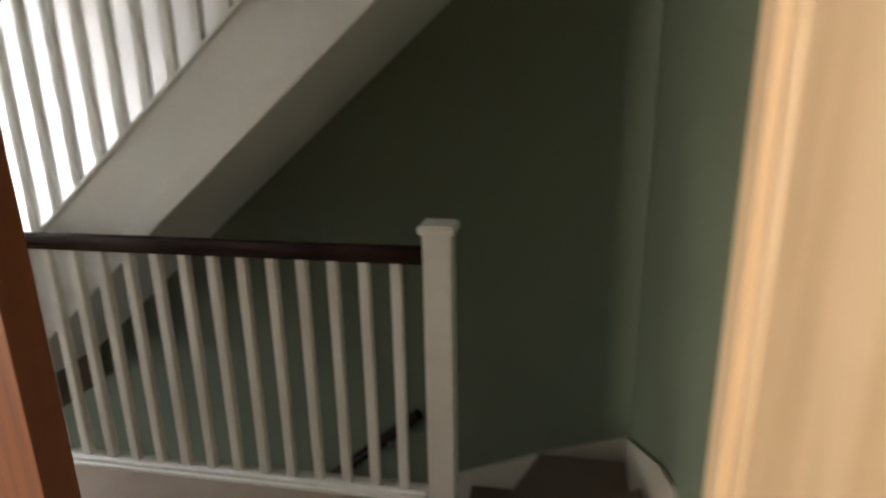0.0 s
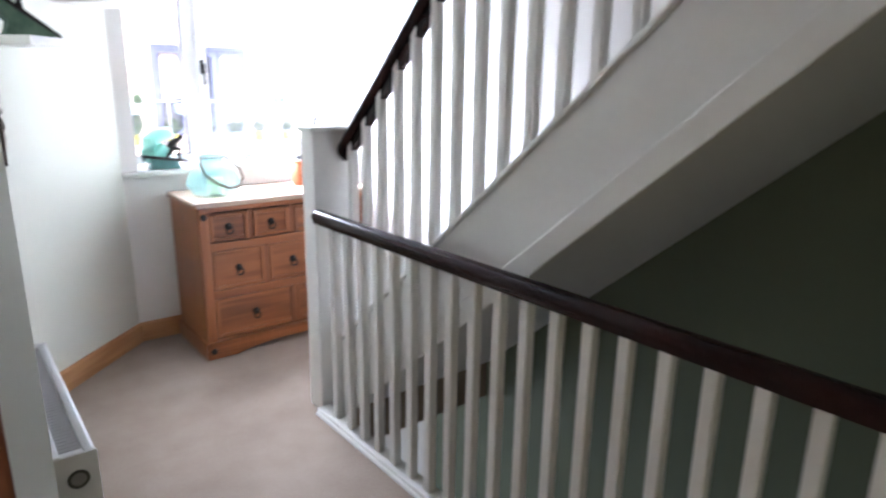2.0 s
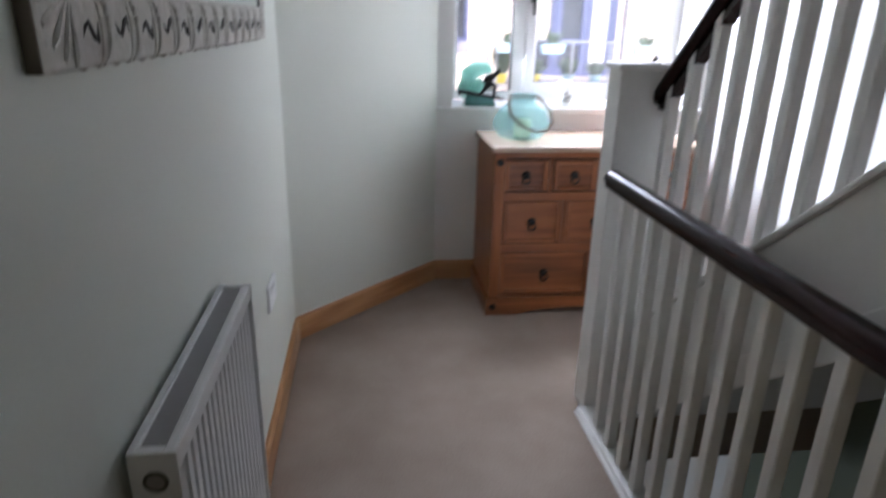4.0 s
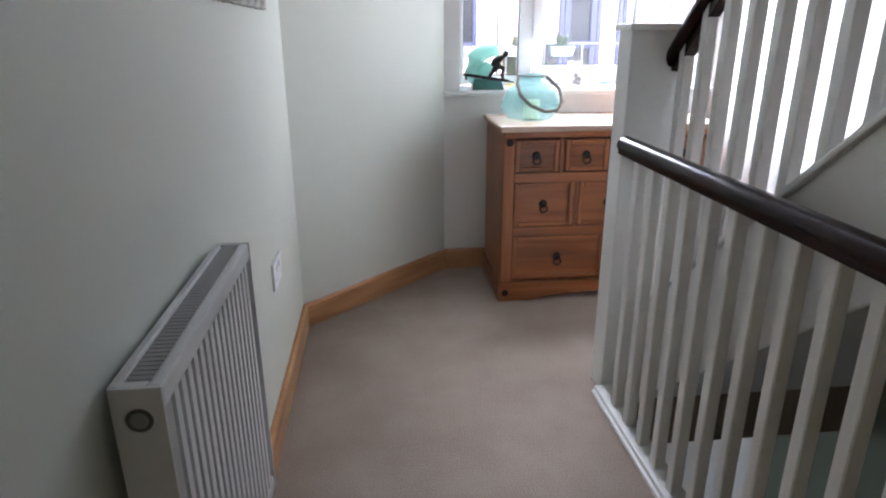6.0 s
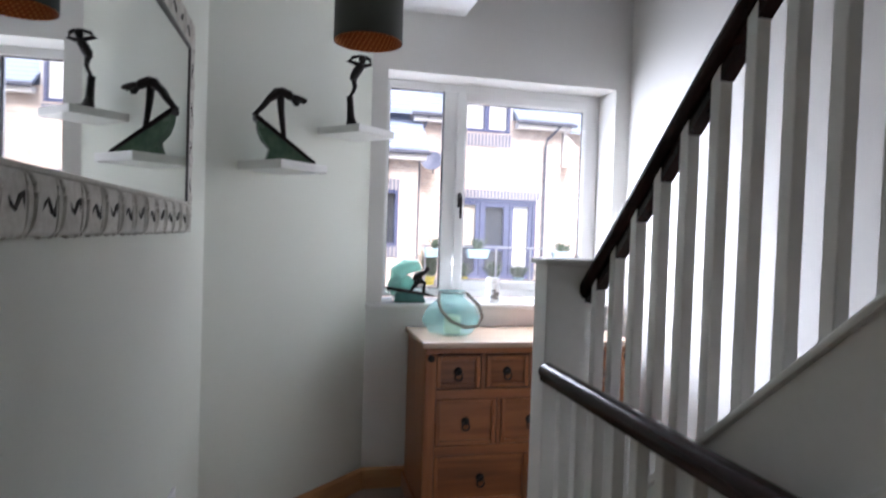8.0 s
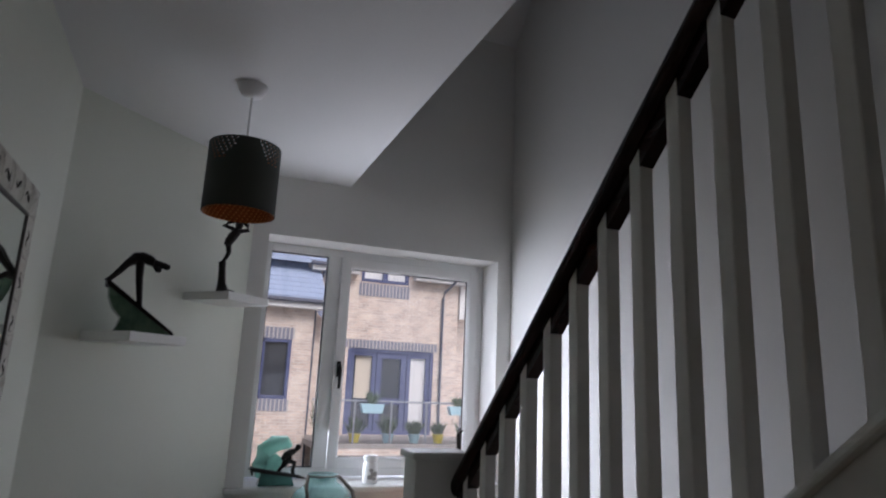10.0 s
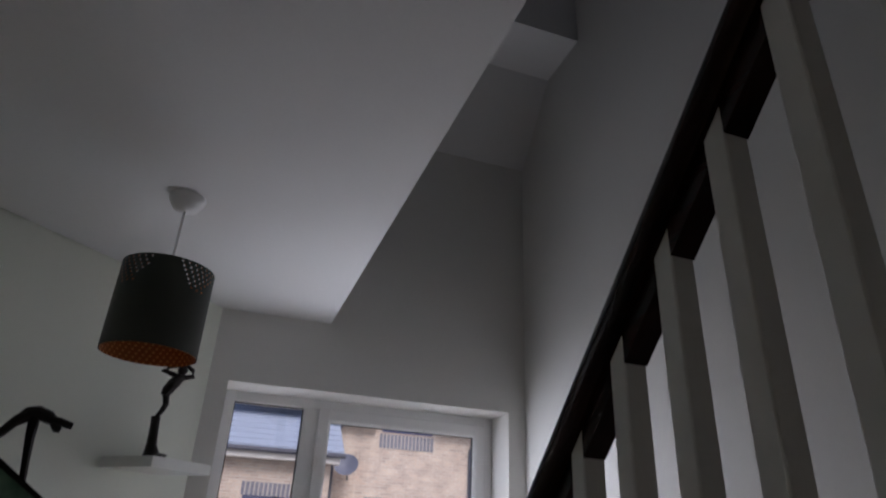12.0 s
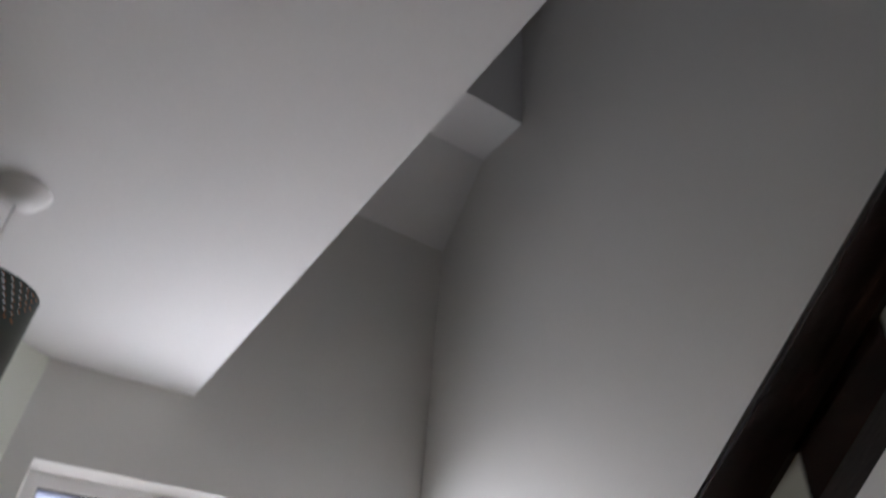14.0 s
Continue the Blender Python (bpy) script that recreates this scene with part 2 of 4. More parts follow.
structure("wall_south", bm, M_WALL, "pale green painted landing wall with a doorway", "wall")
bm = prism([(X_CH, Y_HALL), (X_WIN, Y_CH), (X_WIN - 0.12, Y_CH - 0.02), (X_CH - 0.3, Y_HALL - 0.02)], 2, 0, CEIL)
structure("wall_splay", bm, M_WALL, "pale green splayed wall beside the window", "wall")

# window wall, on both storeys
W0, W1, WB, WT = 1.455, 2.728, 0.952, 2.150
bm = bmesh.new()
XO = X_WIN - 0.34
add_box(bm, (XO, 0.3, -0.6), (X_WIN, Y_FAR + 0.1, WB))
add_box(bm, (XO, 0.3, LOW), (X_WIN, 0.7, -0.6))
add_box(bm, (XO, 1.6, LOW), (X_WIN, Y_FAR + 0.1, -0.6))
add_box(bm, (XO, 0.3, WT), (X_WIN, Y_FAR + 0.1, 3.52))
add_box(bm, (XO, 0.3, WB), (X_WIN, W0, WT))
add_box(bm, (XO, W1, WB), (X_WIN, Y_FAR + 0.1, WT))
structure("wall_west", bm, M_WHITE_WALL, "white painted wall with a deep window opening", "wall")


# stair wall: green below the upper flight, white above
def flight(x):
    return 0.937 + SLOPE * (x + 1.568) - 0.2


bm = bmesh.new()
add_prism(bm, [(X_WIN, LOW), (-2.76, LOW), (-2.76, 0), (X_WIN, 0)], 1, Y_FAR, Y_FAR + 0.1, 1)
add_prism(bm, [(-2.76, LOW), (X_END, LOW), (X_END, flight(X_END)), (-2.30, flight(-2.30)), (-2.30, 0), (-2.76, 0)], 1, Y_FAR, Y_FAR + 0.1, 0)
add_prism(bm, [(X_WIN, 0), (-2.30, 0), (-2.30, flight(-2.30)), (X_END, flight(X_END)), (X_END, 4.7), (X_WIN, 4.7)], 1, Y_FAR, Y_FAR + 0.1, 1)
structure("wall_north", bm, [M_GREEN, M_WHITE_WALL], "stair wall, sage green below the upper flight and white above", "wall")
bm = bmesh.new()
add_box(bm, (X_END, Y_HALL, LOW), (X_END + 0.1, Y_FAR, CEIL))
structure("wall_east", bm, M_GREEN, "sage green wall at the head of the stairs", "wall")

# ceiling of the landing, and the storey above
structure("ceiling", box((X_WIN, Y_HALL - 0.1, CEIL), (X_END, 1.846, UPF)), M_CEIL, "white landing ceiling with an open stair well", "ceiling")
bm = bmesh.new()
add_prism(bm, [(X_WIN, 3.52), (-3.29, 3.914), (-2.971, 3.914), (-2.971, 4.7), (1.9, 4.7), (1.9, 4.8), (-3.1, 4.8), (XO, 3.6), (XO, 3.52)], 1, 0.3, Y_FAR)
structure("ceiling_upper", bm, M_CEIL, "white stepped ceiling with a slope over the stair well", "ceiling")
bm = bmesh.new()
add_box(bm, (X_END, Y_HALL - 0.1, CEIL), (1.9, Y_FAR, UPF))
structure("floor_upper", bm, M_CARPET, "carpeted floor at the head of the upper flight", "floor")
bm = bmesh.new()
add_box(bm, (X_WIN, Y_HALL - 0.2, UPF), (1.9, Y_HALL - 0.1, 4.7))
add_box(bm, (1.9, Y_HALL - 0.2, UPF), (2.0, Y_FAR, 4.7))
add_box(bm, (X_END, Y_FAR, CEIL), (2.0, Y_FAR + 0.1, 4.7))
structure("wall_upper", bm, M_WHITE_WALL, "white walls of the upper landing", "wall")

# storey below
structure("floor_lower", box((X_WIN, -0.2, LOW - 0.1), (1.9, Y_FAR, LOW)), M_CARPET, "beige carpet at the foot of the stairs", "floor")
bm = bmesh.new()
add_box(bm, (X_WIN, -0.3, LOW), (1.9, -0.2, -0.25))
add_box(bm, (1.9, -0.3, LOW), (2.0, Y_FAR, -0.25))
structure("wall_lower", bm, M_WALL, "pale green walls of the lower hall", "wall")

# room behind the doorway
bm = bmesh.new()
add_box(bm, (-2.3, -3.0, 0), (-2.2, Y_HALL - 0.1, CEIL))
add_box(bm, (2.2, -3.0, 0), (2.3, Y_HALL - 0.1, CEIL))
add_box(bm, (-2.3, -3.1, 0), (2.3, -3.0, 0.9))
add_box(bm, (-2.3, -3.1, 2.1), (2.3, -3.0, CEIL))
add_box(bm, (-1.2, -3.1, 0.9), (2.3, -3.0, 2.1))
structure("wall_bedroom", bm, M_WHITE_WALL, "plain white walls of the room behind", "wall")
structure("ceiling_bedroom", box((-2.3, -3.1, CEIL), (2.3, Y_HALL - 0.1, CEIL + 0.1)), M_CEIL, "plain white ceiling of the room behind", "ceiling")

# doorway lining and architraves
door = thing("doorway", ((D0 + D1) / 2, Y_HALL - 0.05, 0), "varnished pine door lining and architrave", "doorway", kind="structure")
w = (D1 - D0) / 2
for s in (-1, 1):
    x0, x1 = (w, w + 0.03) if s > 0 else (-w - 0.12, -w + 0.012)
    part("jamb", box((x0, -0.06, 0), (x1, 0.06 if s > 0 else -0.003, DH), 0.003), M_SHADED_JAMB if s < 0 else M_JAMB, door, "jamb with shade put into its red-brown colour" if s < 0 else "")
    if s > 0:
        part("door_stop", box((w - 0.012, -0.035, 0), (w, 0.0, DH - 0.012), 0.002), M_JAMB, door)
        part("architrave", box((w + 0.006, 0.05, 0), (w + 0.07, 0.068, DH + 0.006), 0.004), M_JAMB, door)
part("lintel", box((-w - 0.12, -0.06, DH), (w + 0.03, 0.06, DH + 0.03), 0.003), M_JAMB, door)
part("head_architrave", box((-w, 0.05, DH + 0.006), (w + 0.07, 0.068, DH + 0.07), 0.004), M_JAMB, door)

leaf = thing("door_leaf", (D1 + 0.004, Y_HALL - 0.112, 0.006), "plain varnished oak door standing open into the room", "door")
part("leaf", box((0.0, -0.80, 0), (0.040, 0.0, 2.0), 0.003), M_JAMB, leaf)
part("lipping", box((-0.0015, -0.80, 0), (0.0, -0.79, 2.0)), M_OAK, leaf)

# oak skirting boards
def skirting(p, q, label="oak skirting board along the wall"):
    d = Vector(q) - Vector(p)
    L = d.length
    bm = add_prism(bmesh.new(), [(0, 0), (-0.018, 0), (-0.018, 0.098), (-0.010, 0.108), (0, 0.108)], 0, 0, L)
    ob = structure("baseboard", bm, M_OAK, label, "skirting")
    ob.matrix_basis = Matrix.Translation((*p, 0)) @ pose(0, 0, 0, 0, 0, math.degrees(math.atan2(d.y, d.x)))


skirting((-0.88, Y_HALL), (X_CH, Y_HALL))
skirting((X_CH, Y_HALL), (X_WIN, Y_CH))
skirting((X_WIN, Y_CH), (X_WIN, Y_FAR))


# ---- stairs ----
def str_top(x):
    return 0.937 + SLOPE * (x + 1.568)


RISE = 0.19
GO = RISE / SLOPE
upper = thing("upper_staircase", (-2.30, 1.93, 0), "white painted staircase rising over the lower flight", "staircase", kind="structure")
L0 = lambda x: x + 2.30
xa, xb = -2.29, 0.60
part("string", prism([(L0(xa), str_top(xa)), (L0(xb), str_top(xb)), (L0(xb), str_top(xb) - 0.285), (L0(xa), str_top(xa) - 0.285)], 1, -0.022, 0.012, 0.004), M_GLOSS, upper)
part("string_capping", prism([(L0(xa), str_top(xa) + 0.022), (L0(xb), str_top(xb) + 0.022), (L0(xb), str_top(xb)), (L0(xa), str_top(xa))], 1, -0.035, 0.062, 0.006), M_GLOSS, upper)
part("apron", prism([(L0(xa), str_top(xa) - 0.285), (L0(xb), str_top(xb) - 0.285), (L0(xb), str_top(xb) - 0.378), (L0(xa), str_top(xa) - 0.378)], 1, -0.044, 0.004, 0.006), M_GLOSS, upper)
part("soffit", prism([(L0(xa), str_top(xa) - 0.33), (L0(xb), str_top(xb) - 0.33), (L0(xb), str_top(xb) - 0.356), (L0(xa), str_top(xa) - 0.356)], 1, 0.004, Y_FAR - 1.93), M_CEIL, upper)
for k in range(14):
    x = -2.29 + k * GO
    if x > 0.58:
        break
    z = RISE * (k + 1)
    part("riser", box((L0(x), 0.012, z - RISE + 0.025), (L0(x) + 0.015, Y_FAR - 1.93, z - 0.02)), M_STAIRCARPET, upper)
    part("tread", box((L0(x) - 0.02, 0.012, z - 0.02), (L0(x) + GO + 0.004, Y_FAR - 1.93, z), 0.006), M_STAIRCARPET, upper)

lower = thing("lower_staircase", (-0.15, 1.83, LOW), "carpeted lower staircase with winders at its head", "staircase", kind="structure")
zo = -LOW
cx, cy = 0.0, 0.02
wx, wy = X_END + 0.15, Y_FAR - 1.83
for k, quad in enumerate(([(cx, cy), (wx, cy), (wx, wy * 0.42)], [(cx, cy), (wx, wy * 0.42), (wx, wy), (wx * 0.45, wy)], [(cx, cy), (wx * 0.45, wy), (0.0, wy)])):
    z = zo - (0.19, 0.465, 0.70)[k]
    part("winder", prism(quad, 2, z - 0.22, z, 0.006), M_STAIRCARPET, lower)
for k in range(10):
    x = -GO * k
    z = zo - 0.70 - RISE * (k + 1)
    part("tread", box((x - GO, cy, z - 0.22), (x + 0.02, wy, z), 0.006), M_STAIRCARPET, lower)
# wall strings of the lower flight, the shade there put into their cream colour
part("wall_string", prism([(wx, zo - 0.325), (0.366, zo - 0.463), (-0.095, zo - 0.647), (-2.2, zo - 0.647 - 2.105 * SLOPE), (-2.2, zo - 0.92 - 2.105 * SLOPE), (0.0, zo - 0.92), (wx, zo - 0.66)], 1, wy - 0.018, wy - 0.001), M_STRING, lower, "cream string with shade put into its colour")
part("wall_string", prism([(-0.35, zo + 0.2), (-0.1, zo + 0.2), (0.1, zo + 0.13), (wy - 0.02, zo - 0.325), (wy - 0.02, zo - 0.66), (0.0, zo - 0.3), (-0.35, zo)], 0, wx - 0.018, wx - 0.001), M_STRING, lower, "cream string with shade put into its colour")
# trimmer facing under the landing
part("trimmer_facing", box((-2.15, -0.02, zo - 0.25), (0.0, -0.002, zo - 0.005), 0.002), M_GLOSS, lower)
wall_rail = thing("wall_handrail", (-0.44, Y_FAR - 0.055, -0.287), "dark mahogany handrail on the stair wall", "handrail")
bm = add_tube(bmesh.new(), [(0.02, 0, 0.018), (-2.0, 0, -2.0 * 0.88)], 0.030, 12)
part("rail", bm, M_RAIL, wall_rail, smooth=True)
for x in (-0.15, -0.9, -1.8):
    part("bracket", add_tube(bmesh.new(), [(x, 0, x * 0.88 - 0.02), (x, 0.01, x * 0.88 - 0.06), (x, 0.055, x * 0.88 - 0.06)], 0.007, 8), M_GLOSS, wall_rail)

# ---- landing balustrade ----
RAIL_PROFILE = [(-0.022, -0.030), (0.022, -0.030), (0.024, -0.018)] + [(0.030 * math.cos(a), -0.004 + 0.030 * math.sin(a)) for a in [math.pi * i / 12 for i in range(13)]] + [(-0.024, -0.018)]


def rail_bm(p, q, tall=1.0):
    """A moulded handrail from p to q, cut upright at its ends."""
    bm = bmesh.new()
    p, q = Vector(p), Vector(q)
    side = Vector((-(q - p).y, (q - p).x, 0)).normalized()
    A = [bm.verts.new(p + side * a + Vector((0, 0, b * tall))) for a, b in RAIL_PROFILE]
    B = [bm.verts.new(q + side * a + Vector((0, 0, b * tall))) for a, b in RAIL_PROFILE]
    k = len(A)
    bm.faces.new(A), bm.faces.new(B)
    for i in range(k):
        bm.faces.new((A[i], A[(i + 1) % k], B[(i + 1) % k], B[i]))
    return bm


bal = thing("landing_balustrade", (-0.166, Y_BAL, 0), "white painted landing balustrade with a dark mahogany handrail", "balustrade")
newel = part("newel_post", box((0.010, -0.045, 0), (0.100, 0.045, 0.972), 0.004), M_GLOSS, bal)
bm = add_box(bmesh.new(), (-0.002, -0.057, 0.972), (0.112, 0.057, 0.994), 0.005)
add_prism(bm, [(0.006, -0.049), (0.104, -0.049), (0.104, 0.049), (0.006, 0.049)], 2, 0.993, 1.000)
part("newel_cap", bm, M_GLOSS, newel)
newel2 = part("newel_post", box((-2.234, -0.011, 0), (-2.129, 0.150, 1.235), 0.004), M_GLOSS, bal)
part("newel_cap", box((-2.246, -0.023, 1.235), (-2.117, 0.162, 1.256), 0.006), M_GLOSS, newel2)
part("handrail", rail_bm((-2.129, 0, 0.897), (0.012, 0, 0.897)), M_RAIL, bal, "dark mahogany handrail", True)
part("base_rail", box((-2.129, -0.035, 0.0), (0.0, 0.03, 0.028), 0.004), M_GLOSS, bal)
part("nosing", box((-2.129, -0.045, -0.012), (0.0, 0.045, 0.012), 0.005), M_GLOSS, bal)
BAL = mesh_of("baluster", box((-0.0165, -0.0165, 0.026), (0.0165, 0.0165, 0.870), 0.003, 1), M_GLOSS)
for k in range(19):
    part("baluster", BAL, None, bal, at=(-0.086 - 0.1062 * k, 0, 0))

# ---- upper balustrade ----
ub = thing("stair_balustrade", (-2.30, Y_UP, 0), "raking white stair balustrade with a dark mahogany handrail", "balustrade")
RS = 0.948
BH = 0.0165               # half a baluster


def rail_low(x):
    return 1.220 + RS * (x + 2.20)


# rail with square shoulders and a rounded crown, above rail_low
STAIR_RAIL = [(-0.024, 0.0), (0.024, 0.0), (0.030, 0.006), (0.037, 0.020), (0.037, 0.040), (0.032, 0.054), (0.020, 0.064), (0.0, 0.068), (-0.020, 0.064), (-0.032, 0.054), (-0.037, 0.040), (-0.037, 0.020), (-0.030, 0.006)]
xs, xe = -2.294, 0.58
bm = bmesh.new()
ends = [[bm.verts.new((x + 2.30, a, rail_low(x) + b)) for a, b in STAIR_RAIL] for x in (xs, xe)]
bm.faces.new(ends[0]), bm.faces.new(ends[1])
for i in range(len(STAIR_RAIL)):
    j = (i + 1) % len(STAIR_RAIL)
    bm.faces.new((ends[0][i], ends[0][j], ends[1][j], ends[1][i]))
part("handrail", bm, M_RAIL, ub, "dark mahogany handrail", True)


def fillet(x0, x1):
    return add_prism(bmesh.new(), [(x0 + 2.30, rail_low(x0) + 0.004), (x1 + 2.30, rail_low(x1) + 0.004), (x1 + 2.30, rail_low(x1) - 0.038), (x0 + 2.30, rail_low(x0) - 0.038)], 1, -BH - 0.0005, BH + 0.0005)


x = -2.235
part("fillet", add_prism(bmesh.new(), [(xs + 2.30, rail_low(xs) + 0.004), (x - BH + 2.30, rail_low(x - BH) + 0.004), (x - BH + 2.30, rail_low(xs) - 0.012), (xs + 2.30, rail_low(xs) - 0.012)], 1, -BH - 0.0005, BH + 0.0005), M_RAIL, ub)
while x < 0.55:
    bm = add_prism(bmesh.new(), [(-BH, str_top(x - BH) + 0.015), (BH, str_top(x + BH) + 0.015), (BH, rail_low(x + BH) + 0.006), (-BH, rail_low(x - BH) + 0.006)], 1, -BH, BH)
    bmesh.ops.bevel(bm, geom=[e for e in bm.edges if abs(e.verts[0].co.z - e.verts[1].co.z) > 0.2], offset=0.002, segments=1, affect="EDGES")
    part("baluster", bm, M_GLOSS, ub, at=(x + 2.30, 0, 0))
    part("fillet", fillet(x + BH, x + 0.1095 - BH), M_RAIL, ub)
    x += 0.1095

# ---- window ----
win = thing("window_1", (X_WIN - 0.23, W0, WB), "white plastic casement window with a fixed light and an opening light", "window", kind="structure")
WW, WH = W1 - W0, WT - WB
F = 0.042


def ring(y0, y1, z0, z1, t, xa, xb, bevel=0.004):
    bm = bmesh.new()
    add_box(bm, (xa, y0, z0), (xb, y0 + t, z1), bevel)
    add_box(bm, (xa, y1 - t, z0), (xb, y1, z1), bevel)
    add_box(bm, (xa, y0 + t, z0), (xb, y1 - t, z0 + t), bevel)
    add_box(bm, (xa, y0 + t, z1 - t), (xb, y1 - t, z1), bevel)
    return bm


part("window_frame", ring(0.0, WW, 0.02, WH, F, -0.035, 0.035), M_UPVC, win)
MY = 0.384
part("mullion", box((-0.035, MY - 0.038, 0.02 + F), (0.034, MY + 0.038, WH - F), 0.004), M_UPVC, win)
M_GASKET = material("black_rubber_gasket", (0.02, 0.02, 0.022), 0.6)
part("gasket", ring(F, MY - 0.038, 0.02 + F, WH - F, 0.004, -0.004, 0.018, 0.0), M_GASKET, win, "black rubber gasket")
part("pane", box((-0.006, F - 0.01, 0.02 + F - 0.01), (0.006, MY - 0.028, WH - F + 0.01)), M_HAZED_PANE, win).visible_shadow = False
sash = part("sash", ring(MY + 0.030, WW - F + 0.004, 0.02 + F - 0.006, WH - F + 0.004, 0.052, -0.02, 0.048, 0.006), M_UPVC, win)
part("bead", ring(MY + 0.078, WW - F - 0.044, F + 0.062, WH - F - 0.044, 0.010, 0.012, 0.040, 0.003), M_UPVC, sash)
part("gasket", ring(MY + 0.087, WW - F - 0.053, F + 0.071, WH - F - 0.053, 0.004, 0.006, 0.018, 0.0), M_GASKET, sash, "black rubber gasket")
part("pane", box((-0.002, MY + 0.07, F + 0.055), (0.010, WW - F - 0.036, WH - F - 0.036)), M_HAZED_PANE, sash).visible_shadow = False
hz = 1.50 - WB
bm = add_box(bmesh.new(), (0.048, MY + 0.046, hz - 0.03), (0.060, MY + 0.066, hz + 0.05), 0.003)
add_tube(bm, [(0.060, MY + 0.056, hz + 0.03), (0.085, MY + 0.056, hz + 0.025), (0.09, MY + 0.056, hz), (0.086, MY + 0.057, hz - 0.09)], [0.009, 0.009, 0.009, 0.006], 8)
part("handle", bm, M_IRON, sash, "black window handle")
sill = structure("window_sill", box((X_WIN - 0.24, W0, WB - 0.022), (X_WIN, W1, WB + 0.004)), M_GLOSS, "white painted window sill", "sill")
part("nosing", box((X_WIN, W0 - 0.085, WB - 0.022), (X_WIN + 0.03, Y_FAR - 0.005, WB + 0.004), 0.007), M_GLOSS, sill)

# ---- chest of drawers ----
# paler than the chest's pine: the window's glare is put into the colour
M_TOP = wood("glare_pale_pine_top", (0.56, 0.43, 0.33), (0.44, 0.31, 0.22), 0.2, along=1, scale=9)
M_GAP = material("gap_shade_colour", (0.05, 0.022, 0.01), 0.8)
chest = thing("chest_of_drawers", (-3.375, 2.10, 0), "waxed pine chest of nine drawers with black iron ring pulls", "chest of drawers")
CF, CB, CW = 0.235, -0.225, 0.505
carcass = part("carcass", box((CB, -CW, 0.06), (CF - 0.022, CW, 0.812), 0.004), M_PINE_V, chest)
part("top", box((CB - 0.005, -CW - 0.016, 0.812), (CF + 0.014, CW + 0.016, 0.840), 0.008), M_TOP, chest, "pine top with window glare put into its pale colour")
part("cornice", box((CF - 0.022, -CW, 0.786), (CF + 0.004, CW, 0.812), 0.006), M_PINE_H, chest)
# near-black sheet on the carcass front paints the shade between drawers
part("recess", box((CF - 0.0215, -CW + 0.052, 0.095), (CF - 0.0205, CW - 0.052, 0.786)), M_GAP, chest, "dark sheet standing in for shade in the drawer gaps")
for sgn in (-1, 1):
    y0, y1 = sorted((sgn * CW, sgn * (CW - 0.052)))
    post = part("corner_post", box((CF - 0.022, y0, 0.09), (CF, y1, 0.786), 0.006), M_PINE_V, chest)
    part("stud", add_lathe(bmesh.new(), [(0.017, 0), (0.016, 0.006), (0.008, 0.010)], n=12), M_IRON, post, "iron stud", True, pose(CF + 0.0, (y0 + y1) / 2, 0.765, 0, 90, 0))
# plinth with a shallow arch
pts = [(-CW - 0.014, 0.0), (-0.36, 0.0), (-0.27, 0.022), (-0.12, 0.034), (0.12, 0.034), (0.27, 0.022), (0.36, 0.0), (CW + 0.014, 0.0), (CW + 0.014, 0.078), (CW + 0.006, 0.092), (-CW - 0.006, 0.092), (-CW - 0.014, 0.078)]
part("plinth", prism(pts, 0, CF - 0.02, CF + 0.016, 0.002), M_PINE_H, chest)
for sgn in (-1, 1):
    y0, y1 = sorted((sgn * (CW - 0.002), sgn * (CW + 0.014)))
    part("plinth_side", box((CB, y0, 0), (CF - 0.02, y1, 0.088), 0.004), M_PINE_H, chest)
    part("stud", add_lathe(bmesh.new(), [(0.017, 0), (0.016, 0.006), (0.008, 0.010)], n=12), M_IRON, chest, "iron stud", True, pose(CF + 0.016, sgn * (CW - 0.02), 0.045, 0, 90, 0))
for z in (0.345, 0.602):
    part("rail", box((CF - 0.022, -CW + 0.052, z - 0.022), (CF - 0.002, CW - 0.052, z + 0.022), 0.004), M_PINE_H, chest)
KNOB = mesh_of("ring_pull", add_tube(add_lathe(bmesh.new(), [(0.020, 0), (0.018, 0.005), (0.010, 0.008), (0.009, 0.022), (0.004, 0.026)], n=12), [(0.020 + 0.018 * math.cos(a), 0.017 * math.sin(a), 0.016) for a in [2 * math.pi * i / 12 for i in range(13)]], 0.0042, 6), M_IRON, True)
rows = ((0.630, 0.775, [-0.453 + 0.2325 * i for i in range(4)], 0.205), (0.370, 0.580, [-0.453 + 0.310 * i for i in range(3)], 0.286), (0.104, 0.322, [-0.453 + 0.462 * i for i in range(2)], 0.444))
